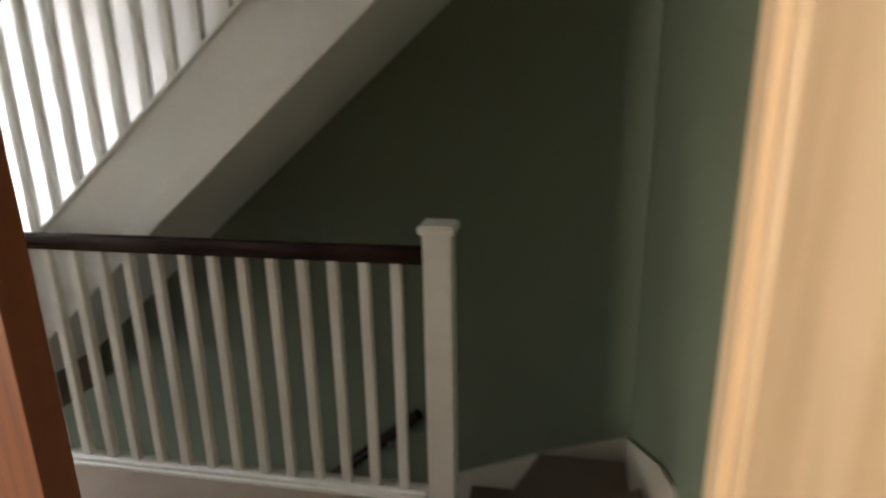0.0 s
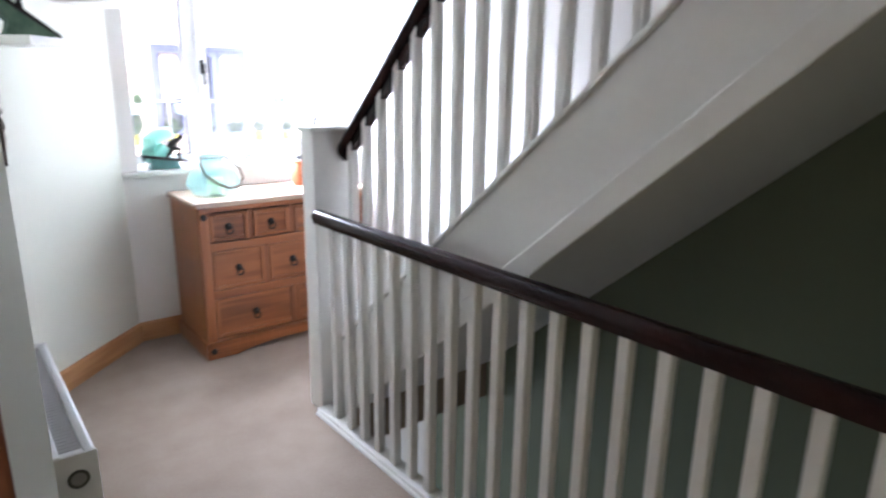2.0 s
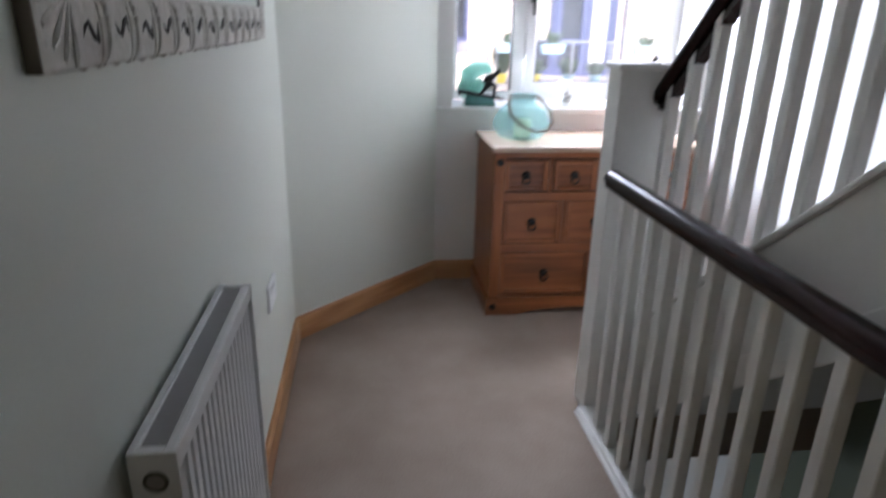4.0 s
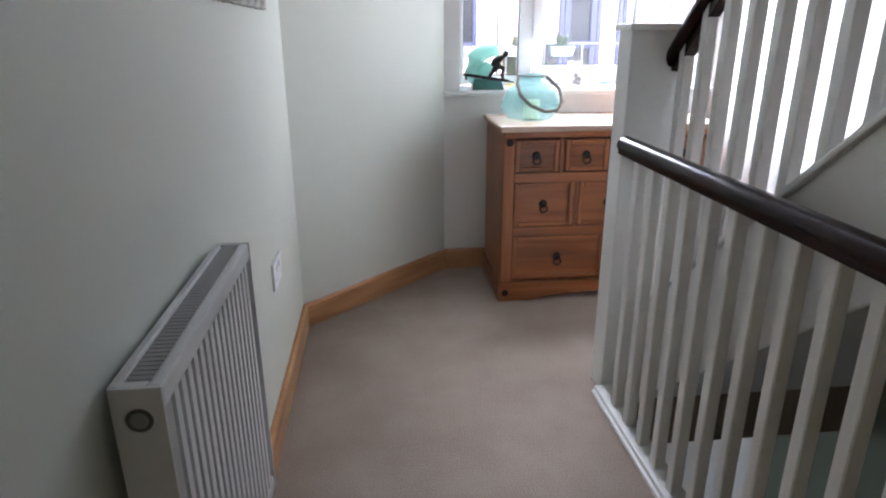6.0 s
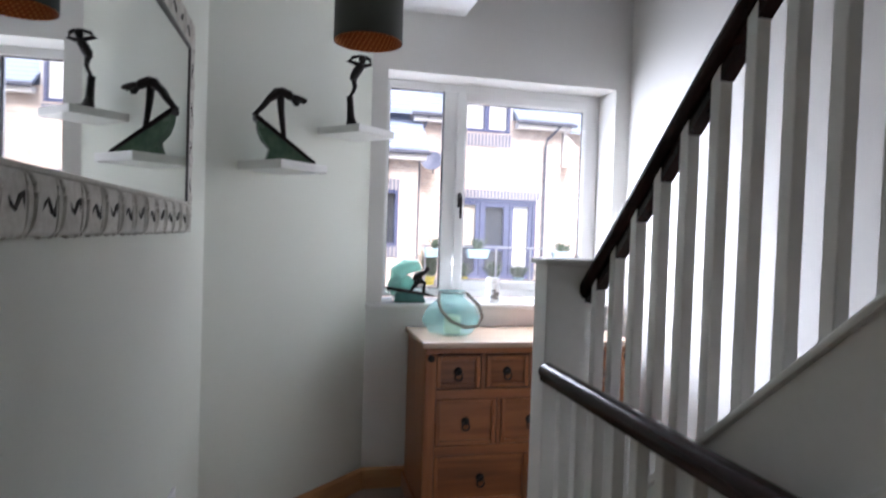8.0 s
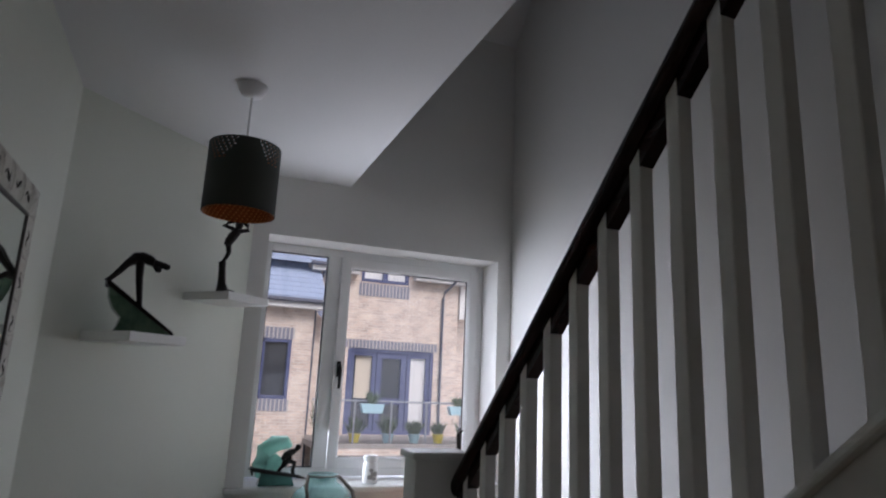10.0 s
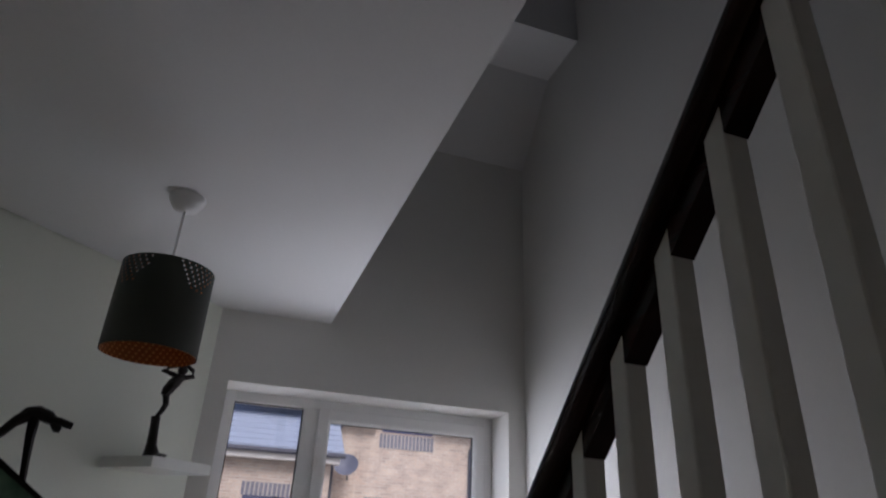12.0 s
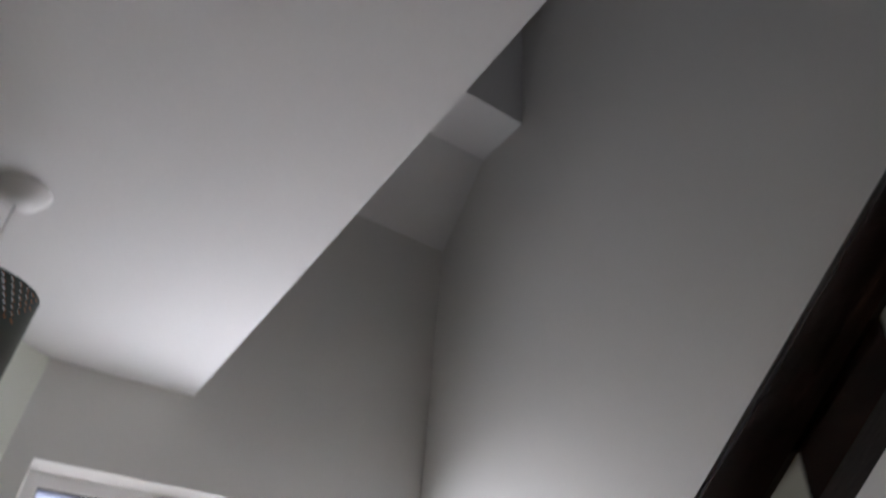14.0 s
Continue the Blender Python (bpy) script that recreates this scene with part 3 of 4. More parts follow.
for z0, z1, starts, wd in rows:
    for i, y0 in enumerate(starts):
        y1 = y0 + wd
        dr = part("drawer", box((CF - 0.03, y0 + 0.001, z0), (CF - 0.012, y1 - 0.001, z1), 0.004), M_PINE_H, chest)
        # proud mouldings round a sunk field
        t = 0.022
        for lo, hi in (((y0, z0), (y0 + t, z1)), ((y1 - t, z0), (y1, z1)), ((y0 + t, z0), (y1 - t, z0 + t)), ((y0 + t, z1 - t), (y1 - t, z1))):
            part("moulding", box((CF - 0.012, lo[0] + 0.001, lo[1] + 0.001), (CF + 0.003, hi[0] - 0.001, hi[1] - 0.001), 0.006), M_PINE_V if hi[1] - lo[1] > hi[0] - lo[0] else M_PINE_H, dr)
        part("ring_pull", KNOB, None, dr, "blackened iron ring pull", at=pose(CF - 0.012, (y0 + y1) / 2, (z0 + z1) / 2, 0, 90, 0))
        if i:
            gap = (starts[i - 1] + wd + y0) / 2
            part("divider", box((CF - 0.022, gap - 0.009, z0 - 0.01), (CF - 0.002, gap + 0.009, z1 + 0.01), 0.003), M_PINE_V, chest)

# ---- glass lantern on the chest ----
M_TEAL = bpy.data.materials.new("teal_glass")
M_TEAL.use_nodes = True
_n, _l = M_TEAL.node_tree.nodes, M_TEAL.node_tree.links
_b = _n["Principled BSDF"]
_b.inputs["Base Color"].default_value = (0.60, 0.78, 0.77, 1)
_b.inputs["Roughness"].default_value = 0.08
_t, _m = _n.new("ShaderNodeBsdfTransparent"), _n.new("ShaderNodeMixShader")
_t.inputs["Color"].default_value = (0.82, 0.92, 0.92, 1)
_m.inputs[0].default_value = 0.30
_l.new(_t.outputs[0], _m.inputs[1]), _l.new(_b.outputs[0], _m.inputs[2]), _l.new(_m.outputs[0], _n["Material Output"].inputs["Surface"])
M_ROPE = material("grey_rope", (0.24, 0.20, 0.16), 0.9, vary=0.25, grain=300, bump=0.8)
M_CANDLE = material("cream_wax", (0.80, 0.74, 0.45), 0.5, vary=0.03)
lan = thing("glass_lantern", (-3.37, 1.765, 0.840), "teal faceted glass lantern with a rope handle", "lantern")
bm = bmesh.new()
prof_o = [(0.098, 0.0), (0.110, 0.008), (0.146, 0.058), (0.146, 0.080), (0.120, 0.132), (0.066, 0.174), (0.058, 0.186), (0.060, 0.198), (0.068, 0.208)]
prof_i = [(r - 0.006, z + (0.006 if z < 0.02 else 0)) for r, z in reversed(prof_o)]
add_lathe(bm, prof_o + prof_i, n=8)
part("bowl", bm, M_TEAL, lan).visible_shadow = False
part("candle", add_lathe(bmesh.new(), [(0.040, 0.008), (0.040, 0.088), (0.034, 0.092), (0.006, 0.088)], (0.02, 0.0, 0), 20), M_CANDLE, lan, "short cream candle", True)
bm = add_tube(bmesh.new(), [(0.068 * math.cos(a), 0.068 * math.sin(a), 0.202) for a in [2 * math.pi * i / 16 for i in range(17)]], 0.004, 6)
part("rim_cord", bm, M_ROPE, lan)
bm = add_tube(bmesh.new(), [(0.02, -0.068, 0.198), (0.080, -0.085, 0.165), (0.115, -0.080, 0.125), (0.150, -0.035, 0.078), (0.156, 0.030, 0.052), (0.130, 0.092, 0.055), (0.090, 0.126, 0.090), (0.045, 0.125, 0.140), (0.02, 0.095, 0.172), (0.01, 0.068, 0.198)], 0.008, 8)
part("handle", bm, M_ROPE, lan, "grey rope handle", True)

# ---- terracotta pot at the far end of the chest ----
M_TERRA = material("terracotta", (0.50, 0.18, 0.08), 0.75, vary=0.1, grain=90)
pot = thing("terracotta_pot", (-3.42, 2.30, 0.840), "small terracotta pot on the chest of drawers", "pot")
part("body", add_lathe(bmesh.new(), [(0.035, 0), (0.055, 0.03), (0.060, 0.07), (0.048, 0.11), (0.040, 0.13), (0.046, 0.14), (0.038, 0.14), (0.034, 0.12)], n=20), M_TERRA, pot, smooth=True)

# ---- sculptures ----
M_BRONZE = material("dark_bronze", (0.030, 0.024, 0.022), 0.38, metal=0.7, vary=0.3, grain=50, bump=0.25, large=8)
M_WAVE = material("green_cast_glass", (0.15, 0.225, 0.155), 0.25, vary=0.15, grain=30, bump=0.15, large=9, dark=(0.06, 0.12, 0.08))
M_MINT = bpy.data.materials.new("mint_cast_glass")
M_MINT.use_nodes = True
_n, _l = M_MINT.node_tree.nodes, M_MINT.node_tree.links
_b = _n["Principled BSDF"]
_b.inputs["Base Color"].default_value = (0.46, 0.72, 0.64, 1)
_b.inputs["Roughness"].default_value = 0.2
_t, _m = _n.new("ShaderNodeBsdfTranslucent"), _n.new("ShaderNodeMixShader")
_t.inputs["Color"].default_value = (0.58, 0.86, 0.78, 1)
_m.inputs[0].default_value = 0.55
_l.new(_b.outputs[0], _m.inputs[1]), _l.new(_t.outputs[0], _m.inputs[2]), _l.new(_m.outputs[0], _n["Material Output"].inputs["Surface"])


def statue(name, bm, mats, m, label, category="sculpture"):
    ob = part(name, bm, mats, None, smooth=True)
    ob.matrix_basis = m
    return tagged(ob, label, category)


# diver arched over a wave, built in the plane of local x (length) and z
def diver():
    bm = bmesh.new()
    wave = [(-0.088, 0.0), (0.150, 0.0), (0.160, 0.008), (-0.130, 0.168), (-0.124, 0.128), (-0.104, 0.088), (-0.064, 0.054), (-0.074, 0.022)]
    add_prism(bm, wave, 1, -0.028, 0.028, 1)
    board = [(-0.140, 0.168), (0.160, 0.003), (0.172, 0.004), (0.166, 0.014), (-0.128, 0.184), (-0.142, 0.182)]
    add_prism(bm, board, 1, -0.034, 0.034, 0)
    for sy in (-0.012, 0.012):
        add_tube(bm, [(-0.142, sy, 0.184), (-0.124, sy, 0.200), (-0.094, sy, 0.228), (-0.068, sy, 0.258), (-0.034, sy, 0.278)], [0.012, 0.011, 0.014, 0.016, 0.019], 8)
        add_tube(bm, [(0.046, sy * 1.4, 0.274), (0.078, sy * 1.6, 0.270), (0.118, sy * 1.2, 0.262)], [0.012, 0.011, 0.009], 8)
    add_tube(bm, [(-0.062, 0, 0.262), (-0.036, 0, 0.284), (-0.004, 0, 0.290), (0.036, 0, 0.280), (0.060, 0, 0.268)], [0.016, 0.021, 0.021, 0.020, 0.012], 10)
    add_tube(bm, [(0.050, 0, 0.264), (0.068, 0, 0.252), (0.084, 0, 0.248)], [0.010, 0.015, 0.009], 8)
    add_tube(bm, [(-0.012, 0.004, 0.280), (-0.006, 0.006, 0.215), (0.004, 0.004, 0.150), (0.014, 0.004, 0.092)], [0.021, 0.017, 0.014, 0.012], 8)
    return bm


def dancer():
    bm = bmesh.new()
    add_tube(bm, [(0.006, 0, 0.0), (0.003, 0, 0.006), (-0.002, 0, 0.018), (-0.006, 0, 0.045), (-0.009, 0, 0.10), (-0.011, 0, 0.128)], [0.038, 0.034, 0.020, 0.0135, 0.0115, 0.0120], 10)
    add_tube(bm, [(-0.011, 0, 0.126), (0.000, 0.003, 0.148), (0.006, 0, 0.168), (0.001, 0, 0.200)], [0.0055, 0.007, 0.008, 0.010], 8)
    add_tube(bm, [(-0.002, 0, 0.196), (0.003, 0, 0.214), (0.014, 0, 0.238), (0.028, 0, 0.262)], [0.012, 0.016, 0.017, 0.014], 10)
    add_tube(bm, [(0.018, 0, 0.262), (-0.020, 0.004, 0.276), (-0.004, 0.004, 0.290), (0.024, 0, 0.298)], [0.009, 0.008, 0.007, 0.006], 8)
    add_tube(bm, [(0.034, 0, 0.258), (0.060, -0.004, 0.266), (0.056, -0.004, 0.284), (0.040, 0, 0.298)], [0.009, 0.008, 0.007, 0.006], 8)
    add_tube(bm, [(0.028, 0, 0.266), (0.030, 0, 0.282), (0.030, 0, 0.300)], [0.008, 0.014, 0.009], 8)
    return bm


SH = (Vector((X_WIN, Y_CH)) - Vector((X_CH, Y_HALL))).normalized()
SN = Vector((SH.y, -SH.x))
for along, z, lab in ((0.145, 1.585, "diver"), (0.585, 1.790, "dancer")):
    p = Vector((X_CH, Y_HALL)) + SH * along
    ang = math.degrees(math.atan2(SH.y, SH.x))
    sh = thing("floating_shelf", (p.x, p.y, z - 0.034), "small square white floating shelf holding a sculpture", "shelf", "floating shelves", rz=ang)
    part("board", box((0, -0.25, 0), (0.25, -0.001, 0.034), 0.002), M_GLOSS, sh)
c1 = Vector((X_CH, Y_HALL)) + SH * 0.265 + SN * 0.12
statue("diver_sculpture", diver(), [M_BRONZE, M_WAVE], pose(c1.x, c1.y, 1.585, 0, 0, 103) @ Matrix.Diagonal((0.78, 0.9, 0.98, 1)), "dark bronze diver arching over a green wave, on a shelf")
c2 = Vector((X_CH, Y_HALL)) + SH * 0.675 + SN * 0.13
statue("dancer_sculpture", dancer(), M_BRONZE, pose(c2.x, c2.y, 1.790, 0, 0, 95) @ Matrix.Diagonal((1.3, 1.3, 1.11, 1)), "dark bronze dancer on a flared base, on a shelf")


def surfer():
    bm = bmesh.new()
    add_prism(bm, [(-0.078, 0.0), (0.090, 0.0), (0.072, 0.048), (-0.066, 0.056)], 1, -0.034, 0.034, 2)
    add_tube(bm, [(-0.055, 0.01, 0.040), (-0.072, 0.01, 0.095), (-0.058, 0.01, 0.150), (-0.012, 0.01, 0.186), (0.042, 0.01, 0.192), (0.066, 0.01, 0.172)], [0.028, 0.038, 0.042, 0.040, 0.032, 0.012], 12, 1)
    add_tube(bm, [(-0.03, 0.014, 0.05), (0.0, 0.014, 0.10), (0.018, 0.014, 0.128)], [0.042, 0.040, 0.024], 10, 1)
    add_prism(bm, [(-0.130, 0.084), (-0.112, 0.068), (0.10, 0.038), (0.145, 0.034), (0.10, 0.052), (-0.11, 0.084)], 1, -0.064, -0.030, 0)
    add_prism(bm, [(-0.118, 0.070), (-0.108, 0.070), (-0.104, 0.052), (-0.112, 0.050)], 1, -0.050, -0.044, 0)
    y = -0.046
    add_tube(bm, [(0.006, y, 0.056), (0.020, y, 0.084), (0.046, y, 0.104), (0.030, y, 0.120)], [0.009, 0.009, 0.011, 0.012], 8)
    add_tube(bm, [(0.082, y, 0.044), (0.074, y, 0.074), (0.082, y, 0.104), (0.036, y, 0.122)], [0.009, 0.009, 0.011, 0.013], 8)
    add_tube(bm, [(0.026, y, 0.116), (0.034, y, 0.136), (0.060, y, 0.154), (0.078, y, 0.160)], [0.014, 0.017, 0.017, 0.011], 8)
    add_tube(bm, [(0.078, y, 0.160), (0.092, y, 0.176), (0.096, y, 0.188)], [0.009, 0.014, 0.010], 8)
    add_tube(bm, [(0.062, y, 0.152), (0.058, y - 0.01, 0.122), (0.084, y - 0.01, 0.106)], [0.008, 0.007, 0.005], 8)
    add_tube(bm, [(0.066, y, 0.152), (0.036, y + 0.01, 0.112), (0.022, y + 0.01, 0.094)], [0.007, 0.006, 0.005], 8)
    return bm


statue("surfer_sculpture", surfer(), [M_BRONZE, M_MINT, material("deep_teal_cast_glass", (0.10, 0.25, 0.22), 0.2, vary=0.2, grain=25, large=10)], pose(X_WIN - 0.055, 1.600, WB + 0.004, 0, 0, 90), "bronze surfer before a mint green glass wave on the sill")
bm = bmesh.new()
add_tube(bm, [(-0.035, 0, 0.008), (0.0, 0, 0.02), (0.03, 0, 0.05)], [0.012, 0.022, 0.014], 8)
add_tube(bm, [(0.025, 0, 0.05), (0.035, 0, 0.10), (0.03, 0, 0.15), (0.04, 0, 0.165)], [0.010, 0.008, 0.007, 0.009], 8)
add_prism(bm, [(-0.05, 0.0), (0.05, 0.0), (0.04, 0.012), (-0.04, 0.012)], 1, -0.03, 0.03)
statue("bird_sculpture", bm, M_BRONZE, pose(X_WIN - 0.08, 2.505, WB + 0.004, 0, 0, 90) @ Matrix.Scale(1.6, 4), "small dark bronze figure on the window sill")

# ---- jar on the sill ----
M_JAR = material("white_frosted_glass", (0.80, 0.81, 0.80), 0.15, vary=0.02)
jar = thing("candle_jar", (X_WIN - 0.05, 2.065, WB + 0.004), "white frosted candle jar with a grey motif, on the sill", "jar")
part("body", add_lathe(bmesh.new(), [(0.030, 0), (0.037, 0.006), (0.038, 0.085), (0.030, 0.105), (0.036, 0.112), (0.037, 0.135), (0.031, 0.135), (0.028, 0.112)], n=20), M_JAR, jar, smooth=True)
M_GREY = material("grey_print", (0.33, 0.33, 0.32), 0.6)
bm = bmesh.new()
for a, z, r in ((-0.2, 0.035, 0.014), (0.25, 0.05, 0.016), (-0.1, 0.068, 0.010), (0.3, 0.028, 0.010)):
    add_box(bm, (0.0375 * math.cos(a) - 0.004, 0.0375 * math.sin(a) - r, z - r * 0.7), (0.0375 * math.cos(a) + 0.0025, 0.0375 * math.sin(a) + r, z + r * 0.7), 0.003)
part("motif", bm, M_GREY, jar)

# ---- pendant lamp ----
M_SHADE = material("dark_green_shade", (0.040, 0.043, 0.031), 0.6, vary=0.1, grain=200)
M_COPPER = material("copper_lining", (0.50, 0.165, 0.048), 0.4, metal=0.6, vary=0.15, grain=80)
lamp = thing("pendant_lamp", (-2.660, 1.252, 0), "pendant lamp with a dark green drum shade lined in copper", "pendant lamp")
part("ceiling_rose", add_lathe(bmesh.new(), [(0.020, CEIL - 0.045), (0.036, CEIL - 0.036), (0.050, CEIL - 0.012), (0.052, CEIL)], n=24), M_UPVC, lamp, "white ceiling rose", True)
part("cord", add_tube(bmesh.new(), [(0, 0, CEIL - 0.04), (0, 0, 2.18)], 0.0035, 8), M_UPVC, lamp)
SR, SZ0, SZ1 = 0.120, 1.985, 2.224
NS = 120
bm, bi = bmesh.new(), bmesh.new()
zs = [SZ0 + (SZ1 - SZ0) * i / 44 for i in range(45)]
for b, r in ((bm, SR), (bi, SR - 0.003)):
    g = [[b.verts.new((r * math.cos(2 * math.pi * i / NS), r * math.sin(2 * math.pi * i / NS), z)) for i in range(NS)] for z in zs]
    for j in range(44):
        for i in range(NS):
            c = abs(i % 30 - 15)
            hole = j % 2 == 0 and (i + j // 2) % 3 == 0 and 30 <= j <= 42 and c < 11 - (42 - j) * 0.6
            dot = j % 2 == 0 and (i + j // 2) % 3 == 0 and j < 28 and r < SR
            if not hole:
                b.faces.new((g[j][i], g[j][(i + 1) % NS], g[j + 1][(i + 1) % NS], g[j + 1][i])).material_index = 1 if dot else 0
shade = part("shade", bm, M_SHADE, lamp, "dark green perforated drum shade", True)
part("lining", bi, [M_COPPER, material("bright_copper_dots", (0.85, 0.42, 0.15), 0.3, metal=0.6)], shade, "copper lining", True)
bm = bmesh.new()
for a in range(3):
    t = a * 2.094
    add_tube(bm, [(0.022 * math.cos(t), 0.022 * math.sin(t), SZ1 - 0.045), ((SR - 0.004) * math.cos(t), (SR - 0.004) * math.sin(t), SZ1 - 0.012)], 0.002, 6)
add_tube(bm, [((SR - 0.005) * math.cos(2 * math.pi * i / 32), (SR - 0.005) * math.sin(2 * math.pi * i / 32), SZ1 - 0.010) for i in range(33)], 0.0025, 6)
part("carrier", bm, M_IRON, shade)
part("bulb_holder", add_lathe(bmesh.new(), [(0.012, 2.195), (0.019, 2.185), (0.020, 2.135), (0.014, 2.130)], n=16), M_UPVC, lamp, smooth=True)
part("bulb", add_lathe(bmesh.new(), [(0.013, 2.130), (0.016, 2.115), (0.028, 2.085), (0.028, 2.065), (0.016, 2.045), (0.004, 2.040)], n=16), M_JAR, lamp, smooth=True)

# ---- carved mirror ----
M_CARVE = material("distressed_white_wood", (0.625, 0.605, 0.545), 0.75, vary=0.12, grain=70, bump=0.5, large=12, dark=(0.45, 0.43, 0.37))
M_DARKLINE = material("dark_slip", (0.085, 0.072, 0.062), 0.5)
M_CUT = material("hollow_shade_colour", (0.05, 0.045, 0.04), 0.8)
M_MIRROR = bpy.data.materials.new("mirror_silver")
M_MIRROR.use_nodes = True
M_MIRROR.node_tree.nodes["Principled BSDF"].inputs["Base Color"].default_value = (0.86, 0.88, 0.87, 1)
M_MIRROR.node_tree.nodes["Principled BSDF"].inputs["Metallic"].default_value = 1.0
M_MIRROR.node_tree.nodes["Principled BSDF"].inputs["Roughness"].default_value = 0.02
MX0, MX1, MZ0, MZ1, MF = -2.550, -1.075, 1.302, 1.945, 0.086
mir = thing("wall_mirror", ((MX0 + MX1) / 2, Y_HALL, MZ0), "wall mirror in a carved distressed white frame", "mirror")
mw, mh = (MX1 - MX0) / 2, MZ1 - MZ0
part("glass", box((-mw + MF - 0.01, -0.002, -mh / 2 + MF - 0.01), (mw - MF + 0.01, 0.002, mh / 2 - MF + 0.01)), M_MIRROR, mir, "clear mirror glass", at=pose(0, 0.0095, mh / 2, 0, 0, -0.5))
# end edges browner than the carved frame, with their shade in the colour
M_EDGE = material("shaded_frame_edge", (0.17, 0.14, 0.11), 0.6, vary=0.15, grain=40)
for sgn in (-1, 1):
    x0, x1 = sorted((sgn * mw, sgn * (mw + 0.003)))
    part("frame_edge", box((x0, 0.001, 0.001), (x1, 0.017, mh - 0.001), 0.001), M_EDGE, mir, "outer edge with shade put into its brown colour")


def carve(long_x, x, z):
    """Maps (along, across) on a rail to the mirror's own axes, just proud of the rail."""
    return lambda a, b, y=0.0165: ((x + a), y, z + b) if long_x else ((x + b), y, z + a)


for lo, hi in (((-mw, 0), (mw, MF)), ((-mw, mh - MF), (mw, mh)), ((-mw, MF), (-mw + MF, mh - MF)), ((mw - MF, MF), (mw, mh - MF))):
    fr = part("frame_rail", box((lo[0], 0.001, lo[1]), (hi[0], 0.018, hi[1]), 0.005), M_CARVE, mir)
    long_x = hi[0] - lo[0] > hi[1] - lo[1]
    inset = 0.075 if long_x else 0.0
    L = (hi[0] - lo[0] if long_x else hi[1] - lo[1]) - 2 * inset
    count = max(3, int(round(L / 0.105)))
    for i in range(count):
        t = inset + L * (i + 0.5) / count
        m = carve(long_x, lo[0] + t if long_x else (lo[0] + hi[0]) / 2, (lo[1] + hi[1]) / 2 if long_x else lo[1] + t)
        flip = 1 if i % 2 else -1
        # dark tube as the shade of a Z-shaped gouge between two swelling leaf ridges
        zig = [(-0.026, -0.012 * flip), (-0.018, 0.014 * flip), (-0.008, 0.008 * flip), (0.004, -0.008 * flip), (0.014, -0.003 * flip), (0.024, 0.012 * flip)]
        part("gouge_shade", add_tube(bmesh.new(), [m(a, b, 0.0165) for a, b in zig], [0.0015, 0.0042, 0.0048, 0.004, 0.0036, 0.001], 6), M_CUT, fr)
        for reach, wide in ((0.040, 0.72), (0.027, 0.46)):
            arc = [(-reach + 0.012 - 0.040 * math.cos(math.pi * (k / 8 - 0.5)) * wide, 0.041 * math.sin(math.pi * (k / 8 - 0.5))) for k in range(9)]
            part("carved_leaf", add_tube(bmesh.new(), [m(a, b) for a, b in arc], [wide * r for r in (0.004, 0.006, 0.008, 0.0085, 0.008, 0.0085, 0.008, 0.006, 0.003)], 7), M_CARVE, fr, smooth=True)
        for edge in ((-1, 1) if long_x else (-1,)):
            swag = [(-0.044, edge * 0.032), (-0.022, edge * 0.039), (0.0, edge * 0.034), (0.022, edge * 0.040), (0.044, edge * 0.032)]
            part("carved_leaf", add_tube(bmesh.new(), [m(a, b, 0.012) for a, b in swag], [0.003, 0.0065, 0.004, 0.0065, 0.003], 7), M_CARVE, fr, smooth=True)
    if long_x:
        # a fluted shell in each corner
        for sgn in (-1, 1):
            cx0 = sgn * (mw - MF)
            cz0 = MF if lo[1] < mh / 2 else mh - MF
            for k in range(5):
                a = math.radians(8 + k * 18.5)
                dx, dz2 = sgn * math.cos(a), (-1 if lo[1] < mh / 2 else 1) * math.sin(a)
                part("corner_flute", add_tube(bmesh.new(), [(cx0 + dx * d, 0.0165, cz0 + dz2 * d) for d in (0.016, 0.045, 0.072, 0.084)], [0.002, 0.0045, 0.0065, 0.004], 7), M_CARVE, fr, smooth=True)
for lo, hi in (((-mw + MF - 0.002, MF - 0.002), (mw - MF + 0.002, MF + 0.007)), ((-mw + MF - 0.002, mh - MF - 0.007), (mw - MF + 0.002, mh - MF + 0.002)), ((-mw + MF - 0.002, MF + 0.007), (-mw + MF + 0.007, mh - MF - 0.007)), ((mw - MF - 0.007, MF + 0.007), (mw - MF + 0.002, mh - MF - 0.007))):
    low_slip = hi[1] < mh / 2
    part("slip", box((lo[0], 0.010, lo[1]), (hi[0], 0.021, hi[1]), 0.002), M_CARVE if low_slip else M_DARKLINE, mir, "pale inner slip" if low_slip else "dark inner slip")

# ---- radiator ----
M_RAD = material("white_radiator_enamel", (0.74, 0.74, 0.73), 0.32, vary=0.02, grain=30, bump=0.03)
M_BADGE = material("dark_badge", (0.10, 0.10, 0.09), 0.5)
M_BADGE_MID = material("grey_badge_centre", (0.30, 0.29, 0.27), 0.5)
M_GRILL = material("grey_grille", (0.33, 0.32, 0.315), 0.5, vary=0.05)
RX0, RX1, RZ0, RZ1 = -1.665, -1.105, 0.20, 0.818
rad = thing("radiator", ((RX0 + RX1) / 2, Y_HALL + 0.016, RZ0), "white steel panel radiator on the wall", "radiator")
rw, rh, rd = (RX1 - RX0) / 2, RZ1 - RZ0, 0.062
part("back_panel", box((-rw, 0, 0), (rw, 0.012, rh - 0.004), 0.004), M_RAD, rad)
# front panel with pressed upright ribs
bm = bmesh.new()
nrib = 16
prof = [(-rw, rd - 0.014)]
